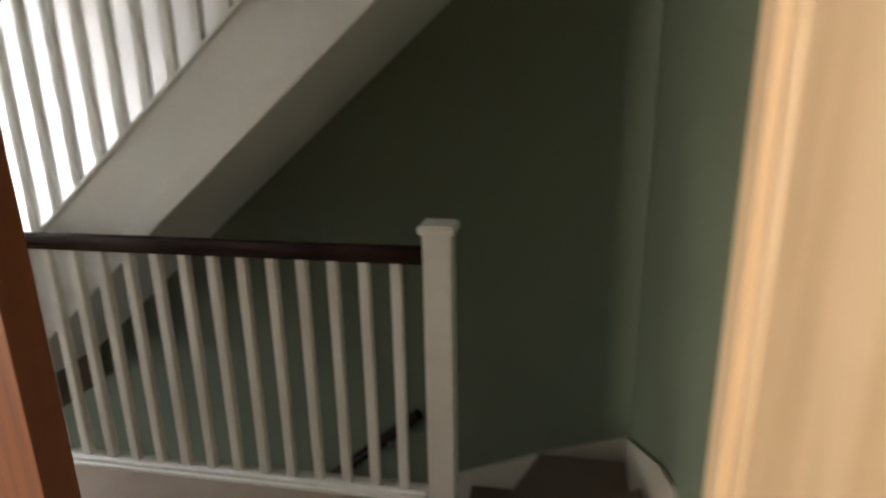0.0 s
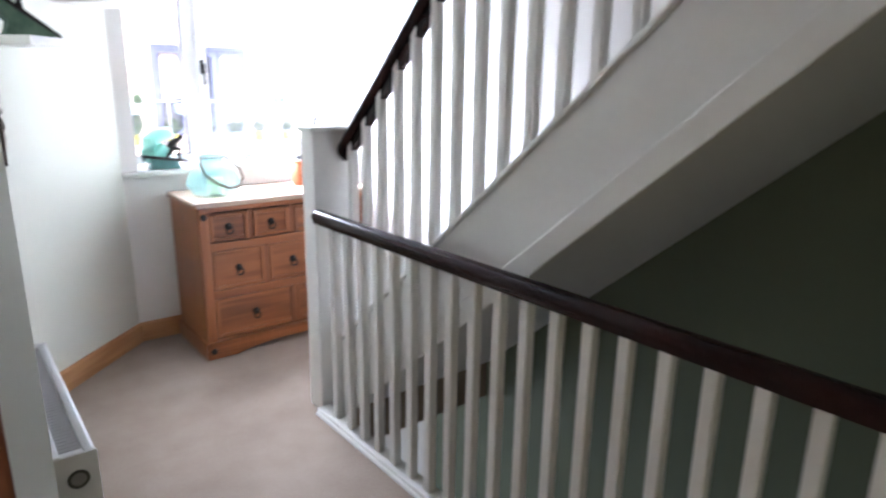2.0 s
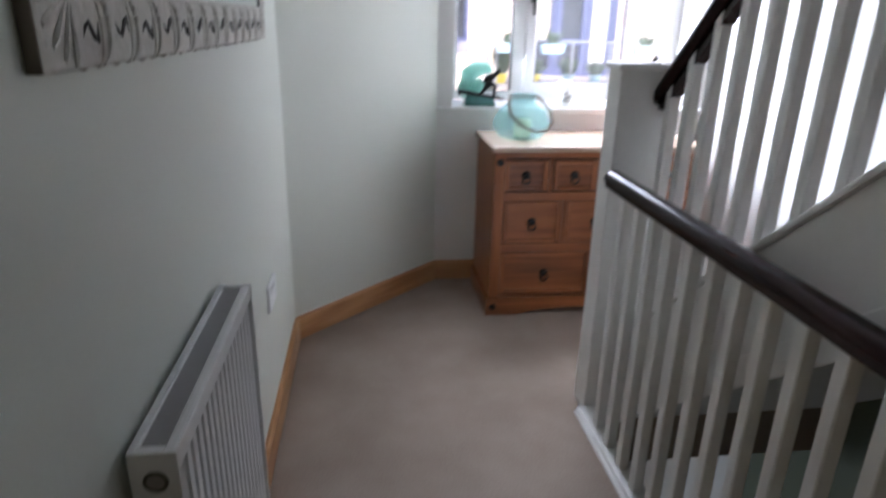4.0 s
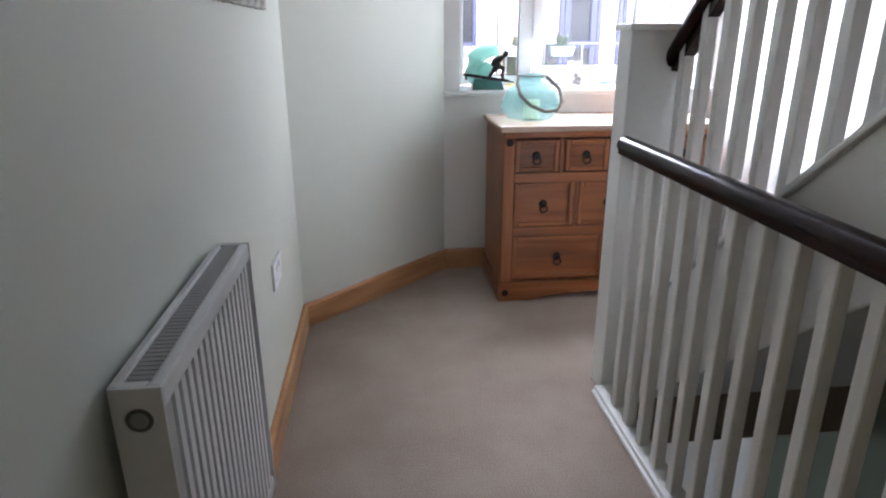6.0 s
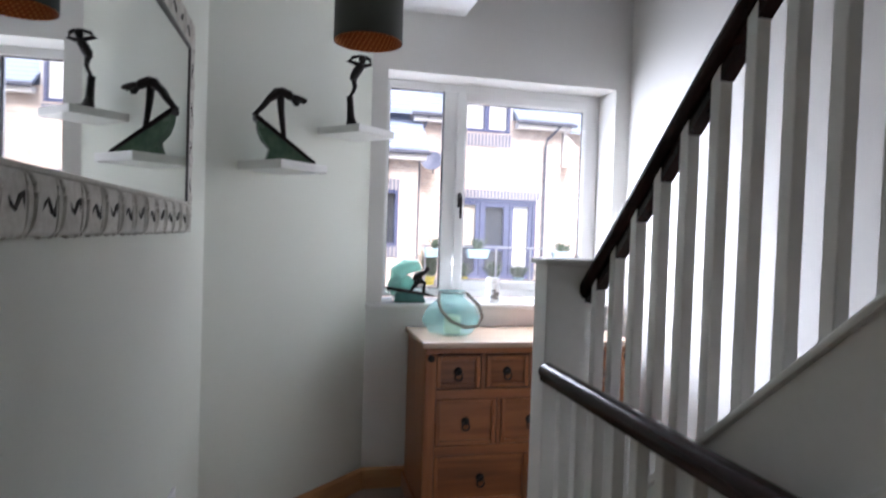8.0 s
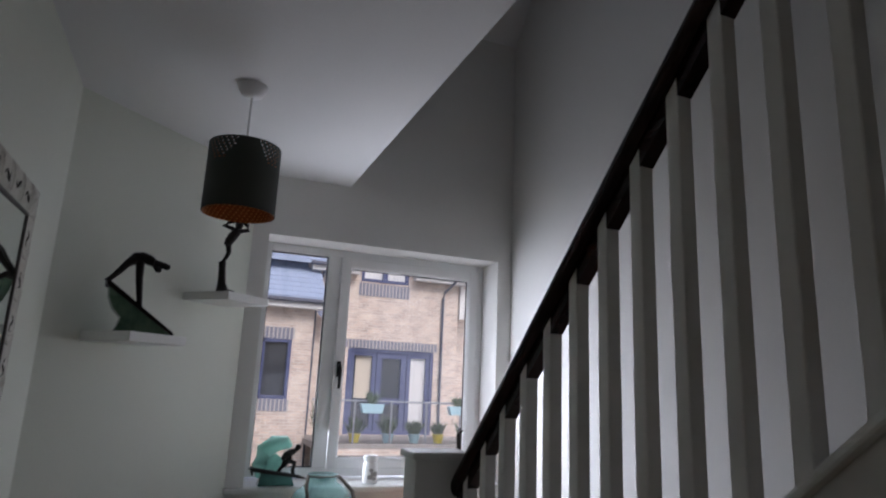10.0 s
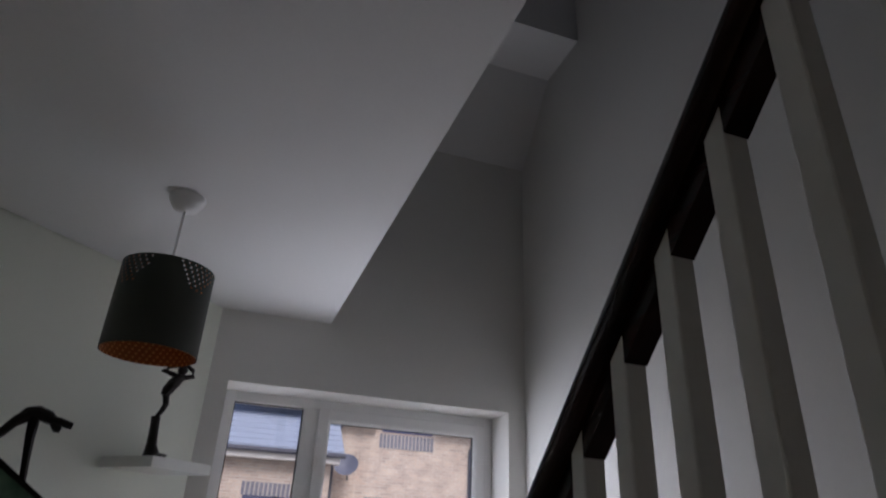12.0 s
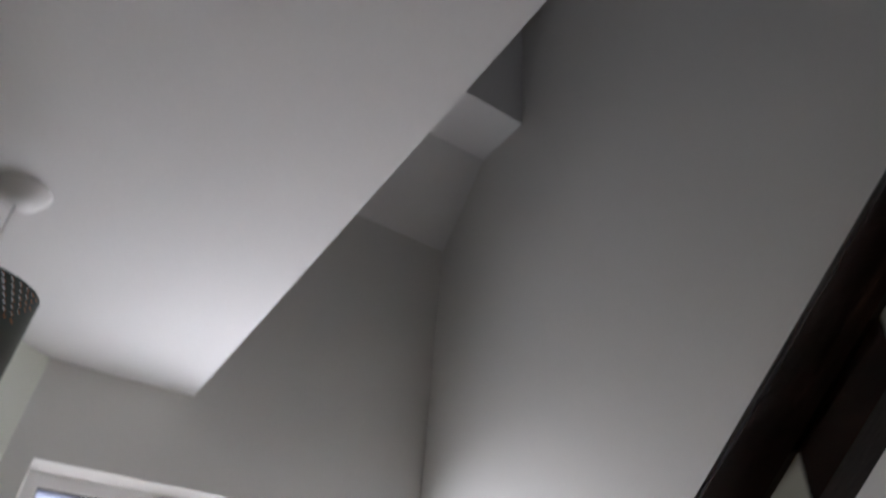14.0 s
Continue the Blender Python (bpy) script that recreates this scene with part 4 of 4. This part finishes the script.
for i in range(nrib):
    x0 = -rw + 0.03 + (2 * rw - 0.06) * i / nrib
    wv = (2 * rw - 0.06) / nrib
    prof += [(x0, rd - 0.002), (x0 + wv * 0.55, rd - 0.002), (x0 + wv * 0.68, rd - 0.015), (x0 + wv * 0.88, rd - 0.015)]
prof += [(rw - 0.03, rd - 0.002), (rw, rd - 0.014), (rw, rd - 0.020), (-rw, rd - 0.020)]
add_prism(bm, prof, 2, 0.03, rh - 0.035)
part("front_panel", bm, M_RAD, rad)
part("bottom_edge", box((-rw, rd - 0.018, 0.0), (rw, rd, 0.032), 0.006), M_RAD, rad)
part("top_edge", box((-rw, rd - 0.018, rh - 0.036), (rw, rd, rh), 0.006), M_RAD, rad)
for sgn in (-1, 1):
    x0, x1 = sorted((sgn * rw, sgn * (rw + 0.004)))
    side = part("side_panel", box((x0, -0.002, 0.0), (x1, rd + 0.001, rh), 0.0015), M_RAD, rad)
    face = x1 if sgn > 0 else x0
    badge = part("side_badge", add_lathe(bmesh.new(), [(0.017, 0.0), (0.017, 0.0012), (0.015, 0.002), (0.012, 0.0012)], n=20), M_BADGE, side, "dark moulded badge", True, pose(face, 0.031, rh - 0.046, 0, 90 * sgn, 0))
    part("badge_centre", add_lathe(bmesh.new(), [(0.0118, 0.0013), (0.009, 0.0019)], n=16), M_BADGE_MID, badge, "grey centre")
top = part("top_frame", box((-rw, -0.002, rh - 0.004), (rw, 0.008, rh + 0.001), 0.001), M_RAD, rad)
grille = part("grille", box((-rw + 0.012, 0.008, rh - 0.010), (rw - 0.012, rd - 0.018, rh - 0.0055)), M_GRILL, rad, "grey slotted top grille")
for end in (-rw, rw - 0.012):
    part("grille_end", box((end, 0.008, rh - 0.01), (end + 0.012, rd - 0.018, rh)), M_RAD, rad)
SL = mesh_of("grille_slat", box((-0.0053, 0.009, rh - 0.006), (0.0053, rd - 0.019, rh - 0.0045)), M_GRILL)
for i in range(44):
    part("grille_slat", SL, None, grille, at=(-rw + 0.018 + i * (2 * rw - 0.036) / 43, 0, 0))
valve = part("valve", add_lathe(bmesh.new(), [(0.010, -0.03), (0.012, 0.0), (0.019, 0.008), (0.021, 0.05), (0.016, 0.062)], (-rw - 0.035, 0.03, 0.02), 16), M_UPVC, rad, "white valve", True)
part("pipe", add_tube(bmesh.new(), [(-rw - 0.035, 0.03, 0.0), (-rw - 0.035, 0.03, -RZ0)], 0.0075, 10), M_UPVC, rad)
part("tail", add_tube(bmesh.new(), [(-rw - 0.035, 0.03, 0.02), (-rw, 0.03, 0.02)], 0.008, 10), M_UPVC, rad)
part("bracket", box((-0.15, -0.015, 0.1), (-0.11, 0.0, rh - 0.08)), M_RAD, rad)

# ---- switch plate ----
sock = thing("wall_socket", (-2.36, Y_HALL, 0.448), "white double wall socket", "socket")
part("plate", box((-0.074, 0.0005, 0), (0.074, 0.010, 0.088), 0.003), M_UPVC, sock)
for sgn in (-1, 1):
    part("rocker", box((sgn * 0.022 - 0.008, 0.009, 0.055), (sgn * 0.022 + 0.008, 0.0135, 0.077), 0.001), M_UPVC, sock)
    # thin dark plates; the shade inside the slots is put into their colour
    part("slots", add_box(add_box(bmesh.new(), (sgn * 0.045 - 0.009, 0.0098, 0.026), (sgn * 0.045 - 0.005, 0.0104, 0.030)), (sgn * 0.045 + 0.005, 0.0098, 0.026), (sgn * 0.045 + 0.009, 0.0104, 0.030)), M_CUT, sock)

# ---- outside ----
def brick_material(name, a, b, mortar):
    m = bpy.data.materials.new(name)
    m.use_nodes = True
    n, l = m.node_tree.nodes, m.node_tree.links
    tc, sep, comb = n.new("ShaderNodeTexCoord"), n.new("ShaderNodeSeparateXYZ"), n.new("ShaderNodeCombineXYZ")
    br, ns, mx = n.new("ShaderNodeTexBrick"), n.new("ShaderNodeTexNoise"), n.new("ShaderNodeMix")
    l.new(tc.outputs["Object"], sep.inputs[0])
    sm = n.new("ShaderNodeMath")
    l.new(sep.outputs["X"], sm.inputs[0]), l.new(sep.outputs["Y"], sm.inputs[1])
    l.new(sm.outputs[0], comb.inputs["X"]), l.new(sep.outputs["Z"], comb.inputs["Y"])
    l.new(comb.outputs[0], br.inputs["Vector"])
    br.inputs["Scale"].default_value = 1.0
    br.inputs["Brick Width"].default_value, br.inputs["Row Height"].default_value, br.inputs["Mortar Size"].default_value = 0.225, 0.075, 0.010
    br.inputs["Color1"].default_value, br.inputs["Color2"].default_value, br.inputs["Mortar"].default_value = (*a, 1), (*b, 1), (*mortar, 1)
    ns.inputs["Scale"].default_value, ns.inputs["Detail"].default_value = 2.5, 5
    l.new(tc.outputs["Object"], ns.inputs["Vector"])
    mx.data_type, mx.blend_type = "RGBA", "OVERLAY"
    mx.inputs["Factor"].default_value = 0.5
    l.new(br.outputs["Color"], mx.inputs["A"]), l.new(ns.outputs["Fac"], mx.inputs["B"])
    hs = n.new("ShaderNodeHueSaturation")
    hs.inputs["Saturation"].default_value = 0.72
    l.new(mx.outputs["Result"], hs.inputs["Color"])
    l.new(hs.outputs[0], n["Principled BSDF"].inputs["Base Color"])
    n["Principled BSDF"].inputs["Roughness"].default_value = 0.85
    return m


M_BRICK = brick_material("buff_brick", (0.66, 0.48, 0.34), (0.50, 0.36, 0.27), (0.62, 0.56, 0.50))
M_SOLDIER = material("blue_grey_brick", (0.24, 0.24, 0.31), 0.7, vary=0.15, grain=30)
M_MORTAR = material("pale_mortar", (0.50, 0.47, 0.43), 0.9)
M_SLATE = material("grey_slate", (0.36, 0.43, 0.57), 0.6, vary=0.10, grain=8, bump=0.2, large=3, stretch=(1, 3, 1))
M_NAVY = material("navy_paint", (0.075, 0.088, 0.19), 0.4, vary=0.05)
M_BLACKPVC = material("grey_black_plastic", (0.09, 0.095, 0.13), 0.4)
M_FASCIA = material("white_fascia", (0.75, 0.74, 0.72), 0.5)
# opaque glossy sheet, with the unlit room's darkness put into its colour
M_ROOM_DARK = material("glass_with_room_dark", (0.05, 0.055, 0.065), 0.08, vary=0.05)
M_CURTAIN = material("white_curtain", (0.75, 0.75, 0.74), 0.8, vary=0.1, grain=6, stretch=(1, 6, 0.2))
M_BLIND = material("cream_blind", (0.60, 0.53, 0.42), 0.8)
M_DECK = material("grey_decking", (0.28, 0.26, 0.24), 0.8, vary=0.1)
M_PLANTER = material("pale_blue_planter", (0.36, 0.55, 0.62), 0.5)
M_YELLOW = material("yellow_pot", (0.72, 0.60, 0.08), 0.5)
M_LEAF = material("leaf_green", (0.11, 0.17, 0.075), 0.5, vary=0.3, grain=20)
M_STEEL = material("steel_rail", (0.35, 0.37, 0.40), 0.35, metal=0.8)
XH = -18.0
GZ = -2.78


def soldier(parent, y0, y1, z0, z1, x):
    """A course of upright bricks with pale joints."""
    c = part("soldier_course", box((x - 0.02, y0, z0), (x + 0.006, y1, z1)), M_MORTAR, parent)
    bm = bmesh.new()
    y = y0 + 0.006
    while y < y1 - 0.05:
        add_box(bm, (x, y, z0 + 0.005), (x + 0.022, y + 0.062, z1 - 0.005))
        y += 0.104
    tagged(part("upright_bricks", bm, M_SOLDIER, c), kind="stuff")


def slate_courses(parent, x0, z0, run, rise, y0, y1):
    """Overlapping courses of slates up one slope of a roof."""
    rows = int(math.hypot(run, rise) / 0.24)
    bm = bmesh.new()
    for i in range(rows):
        a, b = i / rows, (i + 1.25) / rows
        xa, xb, za, zb = x0 - run * a, x0 - run * b, z0 + rise * a, z0 + rise * b
        y = max(y0, -3.0) - (0.24 if i % 2 else 0.0)
        while y < y1:
            lo, hi = max(y, y0), min(y + 0.47, y1)
            if hi - lo > 0.03:
                add_prism(bm, [(xa, za + 0.035), (xb, zb + 0.008), (xb, zb - 0.004), (xa, za + 0.004)], 1, lo, hi)
            y += 0.48
    tagged(part("slate_course", bm, M_SLATE, parent), kind="stuff")


house = thing("brick_house", (XH, 0, GZ), "buff brick house with a slate roof and a satellite dish", "house")
dz = -GZ
wall = bmesh.new()
HY0, HY1, EAVE = 4.03, 8.66, 4.72
DY0, DY1, DZ0, DZ1 = 5.33, 7.93, 0.02, 2.39
UY0, UY1, UZ0 = 5.57, 7.02, 4.32
for lo, hi in (((HY0, GZ), (DY0, EAVE)), ((DY1, GZ), (HY1, EAVE)), ((DY0, GZ), (DY1, DZ0)), ((DY0, DZ1), (DY1, UZ0)), ((DY0, UZ0), (UY0, EAVE)), ((UY1, UZ0), (DY1, EAVE))):
    add_box(wall, (-0.3, lo[0], lo[1] + dz), (0, hi[0], hi[1] + dz))
part("wall", wall, M_BRICK, house, "buff brick wall")
part("side_wall", add_box(bmesh.new(), (-7, HY1 - 0.3, 0), (-0.3, HY1, EAVE + dz)), M_BRICK, house)
part("back_wall", box((-7.3, HY0, 0), (-7, HY1, EAVE + dz)), M_BRICK, house)
soldier(house, DY0 - 0.1, DY1 + 0.1, DZ1 + dz, DZ1 + 0.25 + dz, 0.0)
soldier(house, UY0 - 0.05, UY1 + 0.05, UZ0 - 0.42 + dz, UZ0 - 0.04 + dz, 0.0)
# roof either side of a half dormer
roof = bmesh.new()
add_prism(roof, [(0.35, EAVE + dz), (-3.6, EAVE + dz + 3.0), (-7.6, EAVE + dz), (-7.6, EAVE + dz - 0.1), (-3.6, EAVE + dz + 2.88), (0.35, EAVE + dz - 0.1)], 1, UY1 + 0.12, HY1 + 0.25)
add_prism(roof, [(0.35, EAVE + dz), (-3.6, EAVE + dz + 3.0), (-7.6, EAVE + dz), (-7.6, EAVE + dz - 0.1), (-3.6, EAVE + dz + 2.88), (0.35, EAVE + dz - 0.1)], 1, HY0 - 2.5, UY0 - 0.12)
part("roof", roof, M_SLATE, house, "grey slate roof")
slate_courses(house, 0.35, EAVE + dz, 3.95, 3.0, UY1 + 0.12, HY1 + 0.25)
slate_courses(house, 0.35, EAVE + dz, 3.95, 3.0, HY0 - 2.5, UY0 - 0.12)
part("fascia", box((0.1, UY1 + 0.12, EAVE + dz - 0.26), (0.33, HY1 + 0.2, EAVE + dz - 0.1), 0.01), M_FASCIA, house)
part("fascia", box((0.1, HY0 + 0.05, EAVE + dz - 0.26), (0.33, UY0 - 0.12, EAVE + dz - 0.1), 0.01), M_FASCIA, house)
part("gutter", add_tube(bmesh.new(), [(0.4, UY1 + 0.1, EAVE + dz - 0.08), (0.4, HY1 + 0.3, EAVE + dz - 0.1)], 0.06, 8), M_BLACKPVC, house)
part("gutter", add_tube(bmesh.new(), [(0.4, HY0, EAVE + dz - 0.08), (0.4, UY0 - 0.1, EAVE + dz - 0.08)], 0.06, 8), M_BLACKPVC, house)
part("downpipe", add_tube(bmesh.new(), [(0.38, 8.45, EAVE + dz - 0.12), (0.34, 8.35, EAVE + dz - 0.28), (0.08, 8.18, EAVE + dz - 0.5), (0.06, 8.14, EAVE + dz - 0.7), (0.06, 8.14, 0)], 0.04, 8), M_BLACKPVC, house)
part("downpipe", add_tube(bmesh.new(), [(0.3, 4.5, EAVE + dz - 0.12), (0.2, 4.36, EAVE + dz - 0.5), (0.06, 4.30, EAVE + dz - 0.9), (0.06, 4.30, 0)], 0.045, 8), M_BLACKPVC, house)
dormer = part("dormer", box((-3.0, UY0 - 0.12, EAVE + dz - 0.3), (-0.12, UY1 + 0.12, UZ0 + 1.35 + dz)), M_FASCIA, house)
part("dormer_roof", box((-3.2, UY0 - 0.3, UZ0 + 1.35 + dz), (0.2, UY1 + 0.3, UZ0 + 1.5 + dz), 0.02), M_SLATE, house)
wd = part("window", ring(UY0, UY1, UZ0 + dz, UZ0 + 1.3 + dz, 0.09, -0.1, 0.02), M_NAVY, house, "navy framed window")
part("glazing_bar", box((-0.08, (UY0 + UY1) / 2 - 0.07, UZ0 + dz + 0.09), (0.02, (UY0 + UY1) / 2 + 0.07, UZ0 + 1.21 + dz)), M_NAVY, wd)
part("pane", box((-0.115, UY0 + 0.09, UZ0 + 0.09 + dz), (-0.09, UY1 - 0.09, UZ0 + 1.21 + dz)), M_CURTAIN, wd)
fd = part("french_door", ring(DY0, DY1, DZ0 + dz, DZ1 + dz, 0.09, -0.2, -0.02), M_NAVY, house, "navy french door with glazed leaves")
part("room_dark_panel", box((-0.24, DY0 + 0.05, DZ0 + dz), (-0.2, DY1 - 0.05, DZ1 + dz)), M_ROOM_DARK, fd)
ys = [DY0 + 0.09, 6.20, 7.12, DY1 - 0.09]
for i in range(3):
    leaf = part("door_leaf", ring(ys[i] + 0.01, ys[i + 1] - 0.01, DZ0 + 0.08 + dz, DZ1 - 0.09 + dz, 0.16 if i == 1 else 0.11, -0.16, -0.06), M_NAVY, fd)
    if i == 0:
        part("blind", box((-0.19, ys[0] + 0.2, 1.0 + dz), (-0.17, ys[1] - 0.12, DZ1 - 0.15 + dz)), M_BLIND, leaf, "cream blind")
    if i == 1:
        part("mid_rail", box((-0.15, ys[1] + 0.1, 0.85 + dz), (-0.06, ys[2] - 0.1, 1.02 + dz)), M_NAVY, leaf)
        part("handle", box((-0.06, ys[1] + 0.05, 1.0 + dz), (-0.02, ys[1] + 0.09, 1.2 + dz), 0.005), M_STEEL, leaf)
    if i == 2:
        bm = bmesh.new()
        for k in range(10):
            add_lathe(bm, [(0.045, DZ0 + 0.15 + dz), (0.045, DZ1 - 0.2 + dz)], (-0.19, ys[2] + 0.14 + k * 0.055, 0), 8)
        part("curtain", bm, M_CURTAIN, leaf, "white curtain")

# lower wing at the left, standing forward
wing = thing("brick_wing", (XH + 0.9, 0, GZ), "lower brick wing with a slate roof", "house")
wy1, we = 4.14, 3.52
wall = bmesh.new()
LY0, LY1, LZ0, LZ1 = 2.15, 3.62, 0.93, 2.45
for lo, hi in (((-8, GZ), (LY0, we)), ((LY1, GZ), (wy1, we)), ((LY0, GZ), (LY1, LZ0)), ((LY0, LZ1), (LY1, we))):
    add_box(wall, (-0.3, lo[0], lo[1] + dz), (0, hi[0], hi[1] + dz))
part("wall", wall, M_BRICK, wing, "buff brick wall")
part("gable_wall", box((-6, wy1 - 0.3, 0), (-0.3, wy1, we + dz)), M_BRICK, wing)
part("roof", add_prism(bmesh.new(), [(0.4, we + dz), (-3.4, we + dz + 2.9), (-7.2, we + dz), (-7.2, we + dz - 0.1), (-3.4, we + dz + 2.78), (0.4, we + dz - 0.1)], 1, -8.2, wy1 + 0.22), M_SLATE, wing, "grey slate roof")
slate_courses(wing, 0.4, we + dz, 3.8, 2.9, -8.2, wy1 + 0.22)
part("fascia", box((0.12, -8, we + dz - 0.27), (0.36, wy1 + 0.15, we + dz - 0.1), 0.01), M_FASCIA, wing)
part("gutter", add_tube(bmesh.new(), [(0.43, -8, we + dz - 0.08), (0.43, wy1 + 0.25, we + dz - 0.08)], 0.06, 8), M_BLACKPVC, wing)
soldier(wing, LY0 - 0.05, LY1 + 0.05, LZ1 + dz, LZ1 + 0.3 + dz, 0.0)
soldier(wing, LY0 - 0.05, LY1 + 0.05, LZ0 - 0.3 + dz, LZ0 + dz, 0.0)
wd = part("window", ring(LY0, LY1, LZ0 + dz, LZ1 + dz, 0.09, -0.12, 0.0), M_NAVY, wing, "navy framed window")
part("pane", box((-0.14, LY0 + 0.05, LZ0 + dz), (-0.11, LY1 - 0.05, LZ1 + dz)), M_ROOM_DARK, wd)
part("mullion", box((-0.1, 2.85, LZ0 + dz), (0.0, 2.95, LZ1 + dz)), M_NAVY, wd)
dish = part("satellite_dish", add_lathe(bmesh.new(), [(0.02, 0.0), (0.16, 0.02), (0.27, 0.07), (0.31, 0.10), (0.26, 0.085), (0.15, 0.04), (0.02, 0.02)], n=24), material("grey_dish", (0.16, 0.18, 0.26), 0.5), house, "grey satellite dish", True, pose(0.40, 4.62, 3.30 + dz, 0, 62, -20))
part("dish_arm", add_tube(bmesh.new(), [(0.0, 0, 0.02), (0.0, 0.0, -0.12), (0.12, 0, -0.40)], 0.02, 8), M_BLACKPVC, dish)

# neighbour at the right, with a white gable board
nb = thing("neighbour_house", (XH - 0.6, 0, GZ), "brick neighbour house with a white gable board", "house")
part("wall", box((-7, 8.7, 0), (0, 18, 4.6 + dz)), M_BRICK, nb)
part("roof", add_prism(bmesh.new(), [(0.4, 4.6 + dz), (-3.6, 7.4 + dz), (-7.4, 4.6 + dz), (-7.4, 4.5 + dz), (-3.6, 7.28 + dz), (0.4, 4.5 + dz)], 1, 8.95, 18), M_SLATE, nb)
part("gable_board", prism([(8.72, 4.55 + dz), (9.20, 4.05 + dz), (9.20, 3.45 + dz), (8.72, 3.45 + dz)], 0, 0.45, 0.6, 0.01), M_FASCIA, nb, "white gable board")

# terrace and its railing with planters
terrace = thing("terrace", (XH, 4.0, GZ), "raised timber terrace before the french door", "terrace", kind="structure")
part("deck", box((0.01, 0.1, dz - 0.12), (2.4, 4.9, dz)), M_DECK, terrace)
part("terrace_wall", box((2.3, 0.1, 0), (2.42, 4.9, dz - 0.12)), M_BRICK, terrace)
fence = thing("terrace_railing", (XH + 2.3, 4.0, 0), "steel railing with glass panels on the terrace", "railing")
part("top_rail", add_tube(bmesh.new(), [(0, 0.0, 1.0), (0, 4.9, 1.0)], 0.025, 8), M_STEEL, fence)
for i in range(6):
    part("post", box((-0.02, 0.1 + i * 0.93, 0), (0.02, 0.14 + i * 0.93, 1.0)), M_STEEL, fence)
    if i < 5:
        part("glass_panel", box((-0.005, 0.16 + i * 0.93, 0.08), (0.005, 0.98 + i * 0.93, 0.92)), M_PANE, fence)


def leaf_tuft(rng, r, h, count=70):
    bm = bmesh.new()
    for _ in range(count):
        a, t = rng.uniform(0, 6.28), rng.uniform(0, 1)
        base = Vector((rng.uniform(-r, r) * 0.4, rng.uniform(-r, r) * 0.4, 0))
        tip = base + Vector((math.cos(a) * r * t, math.sin(a) * r * t, h * rng.uniform(0.4, 1)))
        side = Vector((-math.sin(a), math.cos(a), 0)) * 0.022
        mid = (base + tip) / 2 + Vector((0, 0, 0.03))
        vs = [bm.verts.new(p) for p in (base, mid + side, tip, mid - side)]
        bm.faces.new(vs)
    return bm


rng = random.Random(5)
for y, hang, col, r, h in ((5.45, 1, M_PLANTER, 0.22, 0.35), (7.75, 1, M_PLANTER, 0.30, 0.28), (4.35, 1, M_PLANTER, 0.16, 0.3), (6.0, 0, M_LEAF, 0.3, 0.5), (6.7, 0, M_LEAF, 0.28, 0.4), (7.35, 0, M_YELLOW, 0.25, 0.35), (5.15, 0, M_YELLOW, 0.3, 0.45), (4.3, 0, M_YELLOW, 0.3, 0.8), (8.1, 0, M_YELLOW, 0.28, 0.4)):
    z = 0.72 if hang else 0.0
    pl = thing("planter", (XH + (2.42 if hang else 2.05), y, z), "pale blue rail planter with green leaves" if hang else "terrace pot with a leafy green plant", "planter", "terrace planters")
    if hang:
        part("trough", prism([(-0.24, 0.0), (0.24, 0.0), (0.30, 0.22), (-0.30, 0.22)], 0, -0.09, 0.09, 0.01), M_PLANTER, pl)
        part("bracket", box((-0.13, -0.02, 0.20), (0.0, 0.02, 0.24)), M_STEEL, pl)
        part("plant", leaf_tuft(rng, r, h), M_LEAF, pl, at=(0, 0, 0.2))
    else:
        part("pot", add_lathe(bmesh.new(), [(0.10, 0), (0.15, 0.2), (0.16, 0.22), (0.14, 0.22)], n=14), M_YELLOW if col is M_YELLOW else M_PLANTER, pl)
        part("plant", leaf_tuft(rng, r, h, 120), M_LEAF, pl, at=(0, 0, 0.2))
structure("ground", box((-400, -400, -3.0), (400, 400, -2.78)), material("paving_ground", (0.36, 0.35, 0.33), 0.9, vary=0.12, grain=6, large=0.6), "paved ground", "ground")
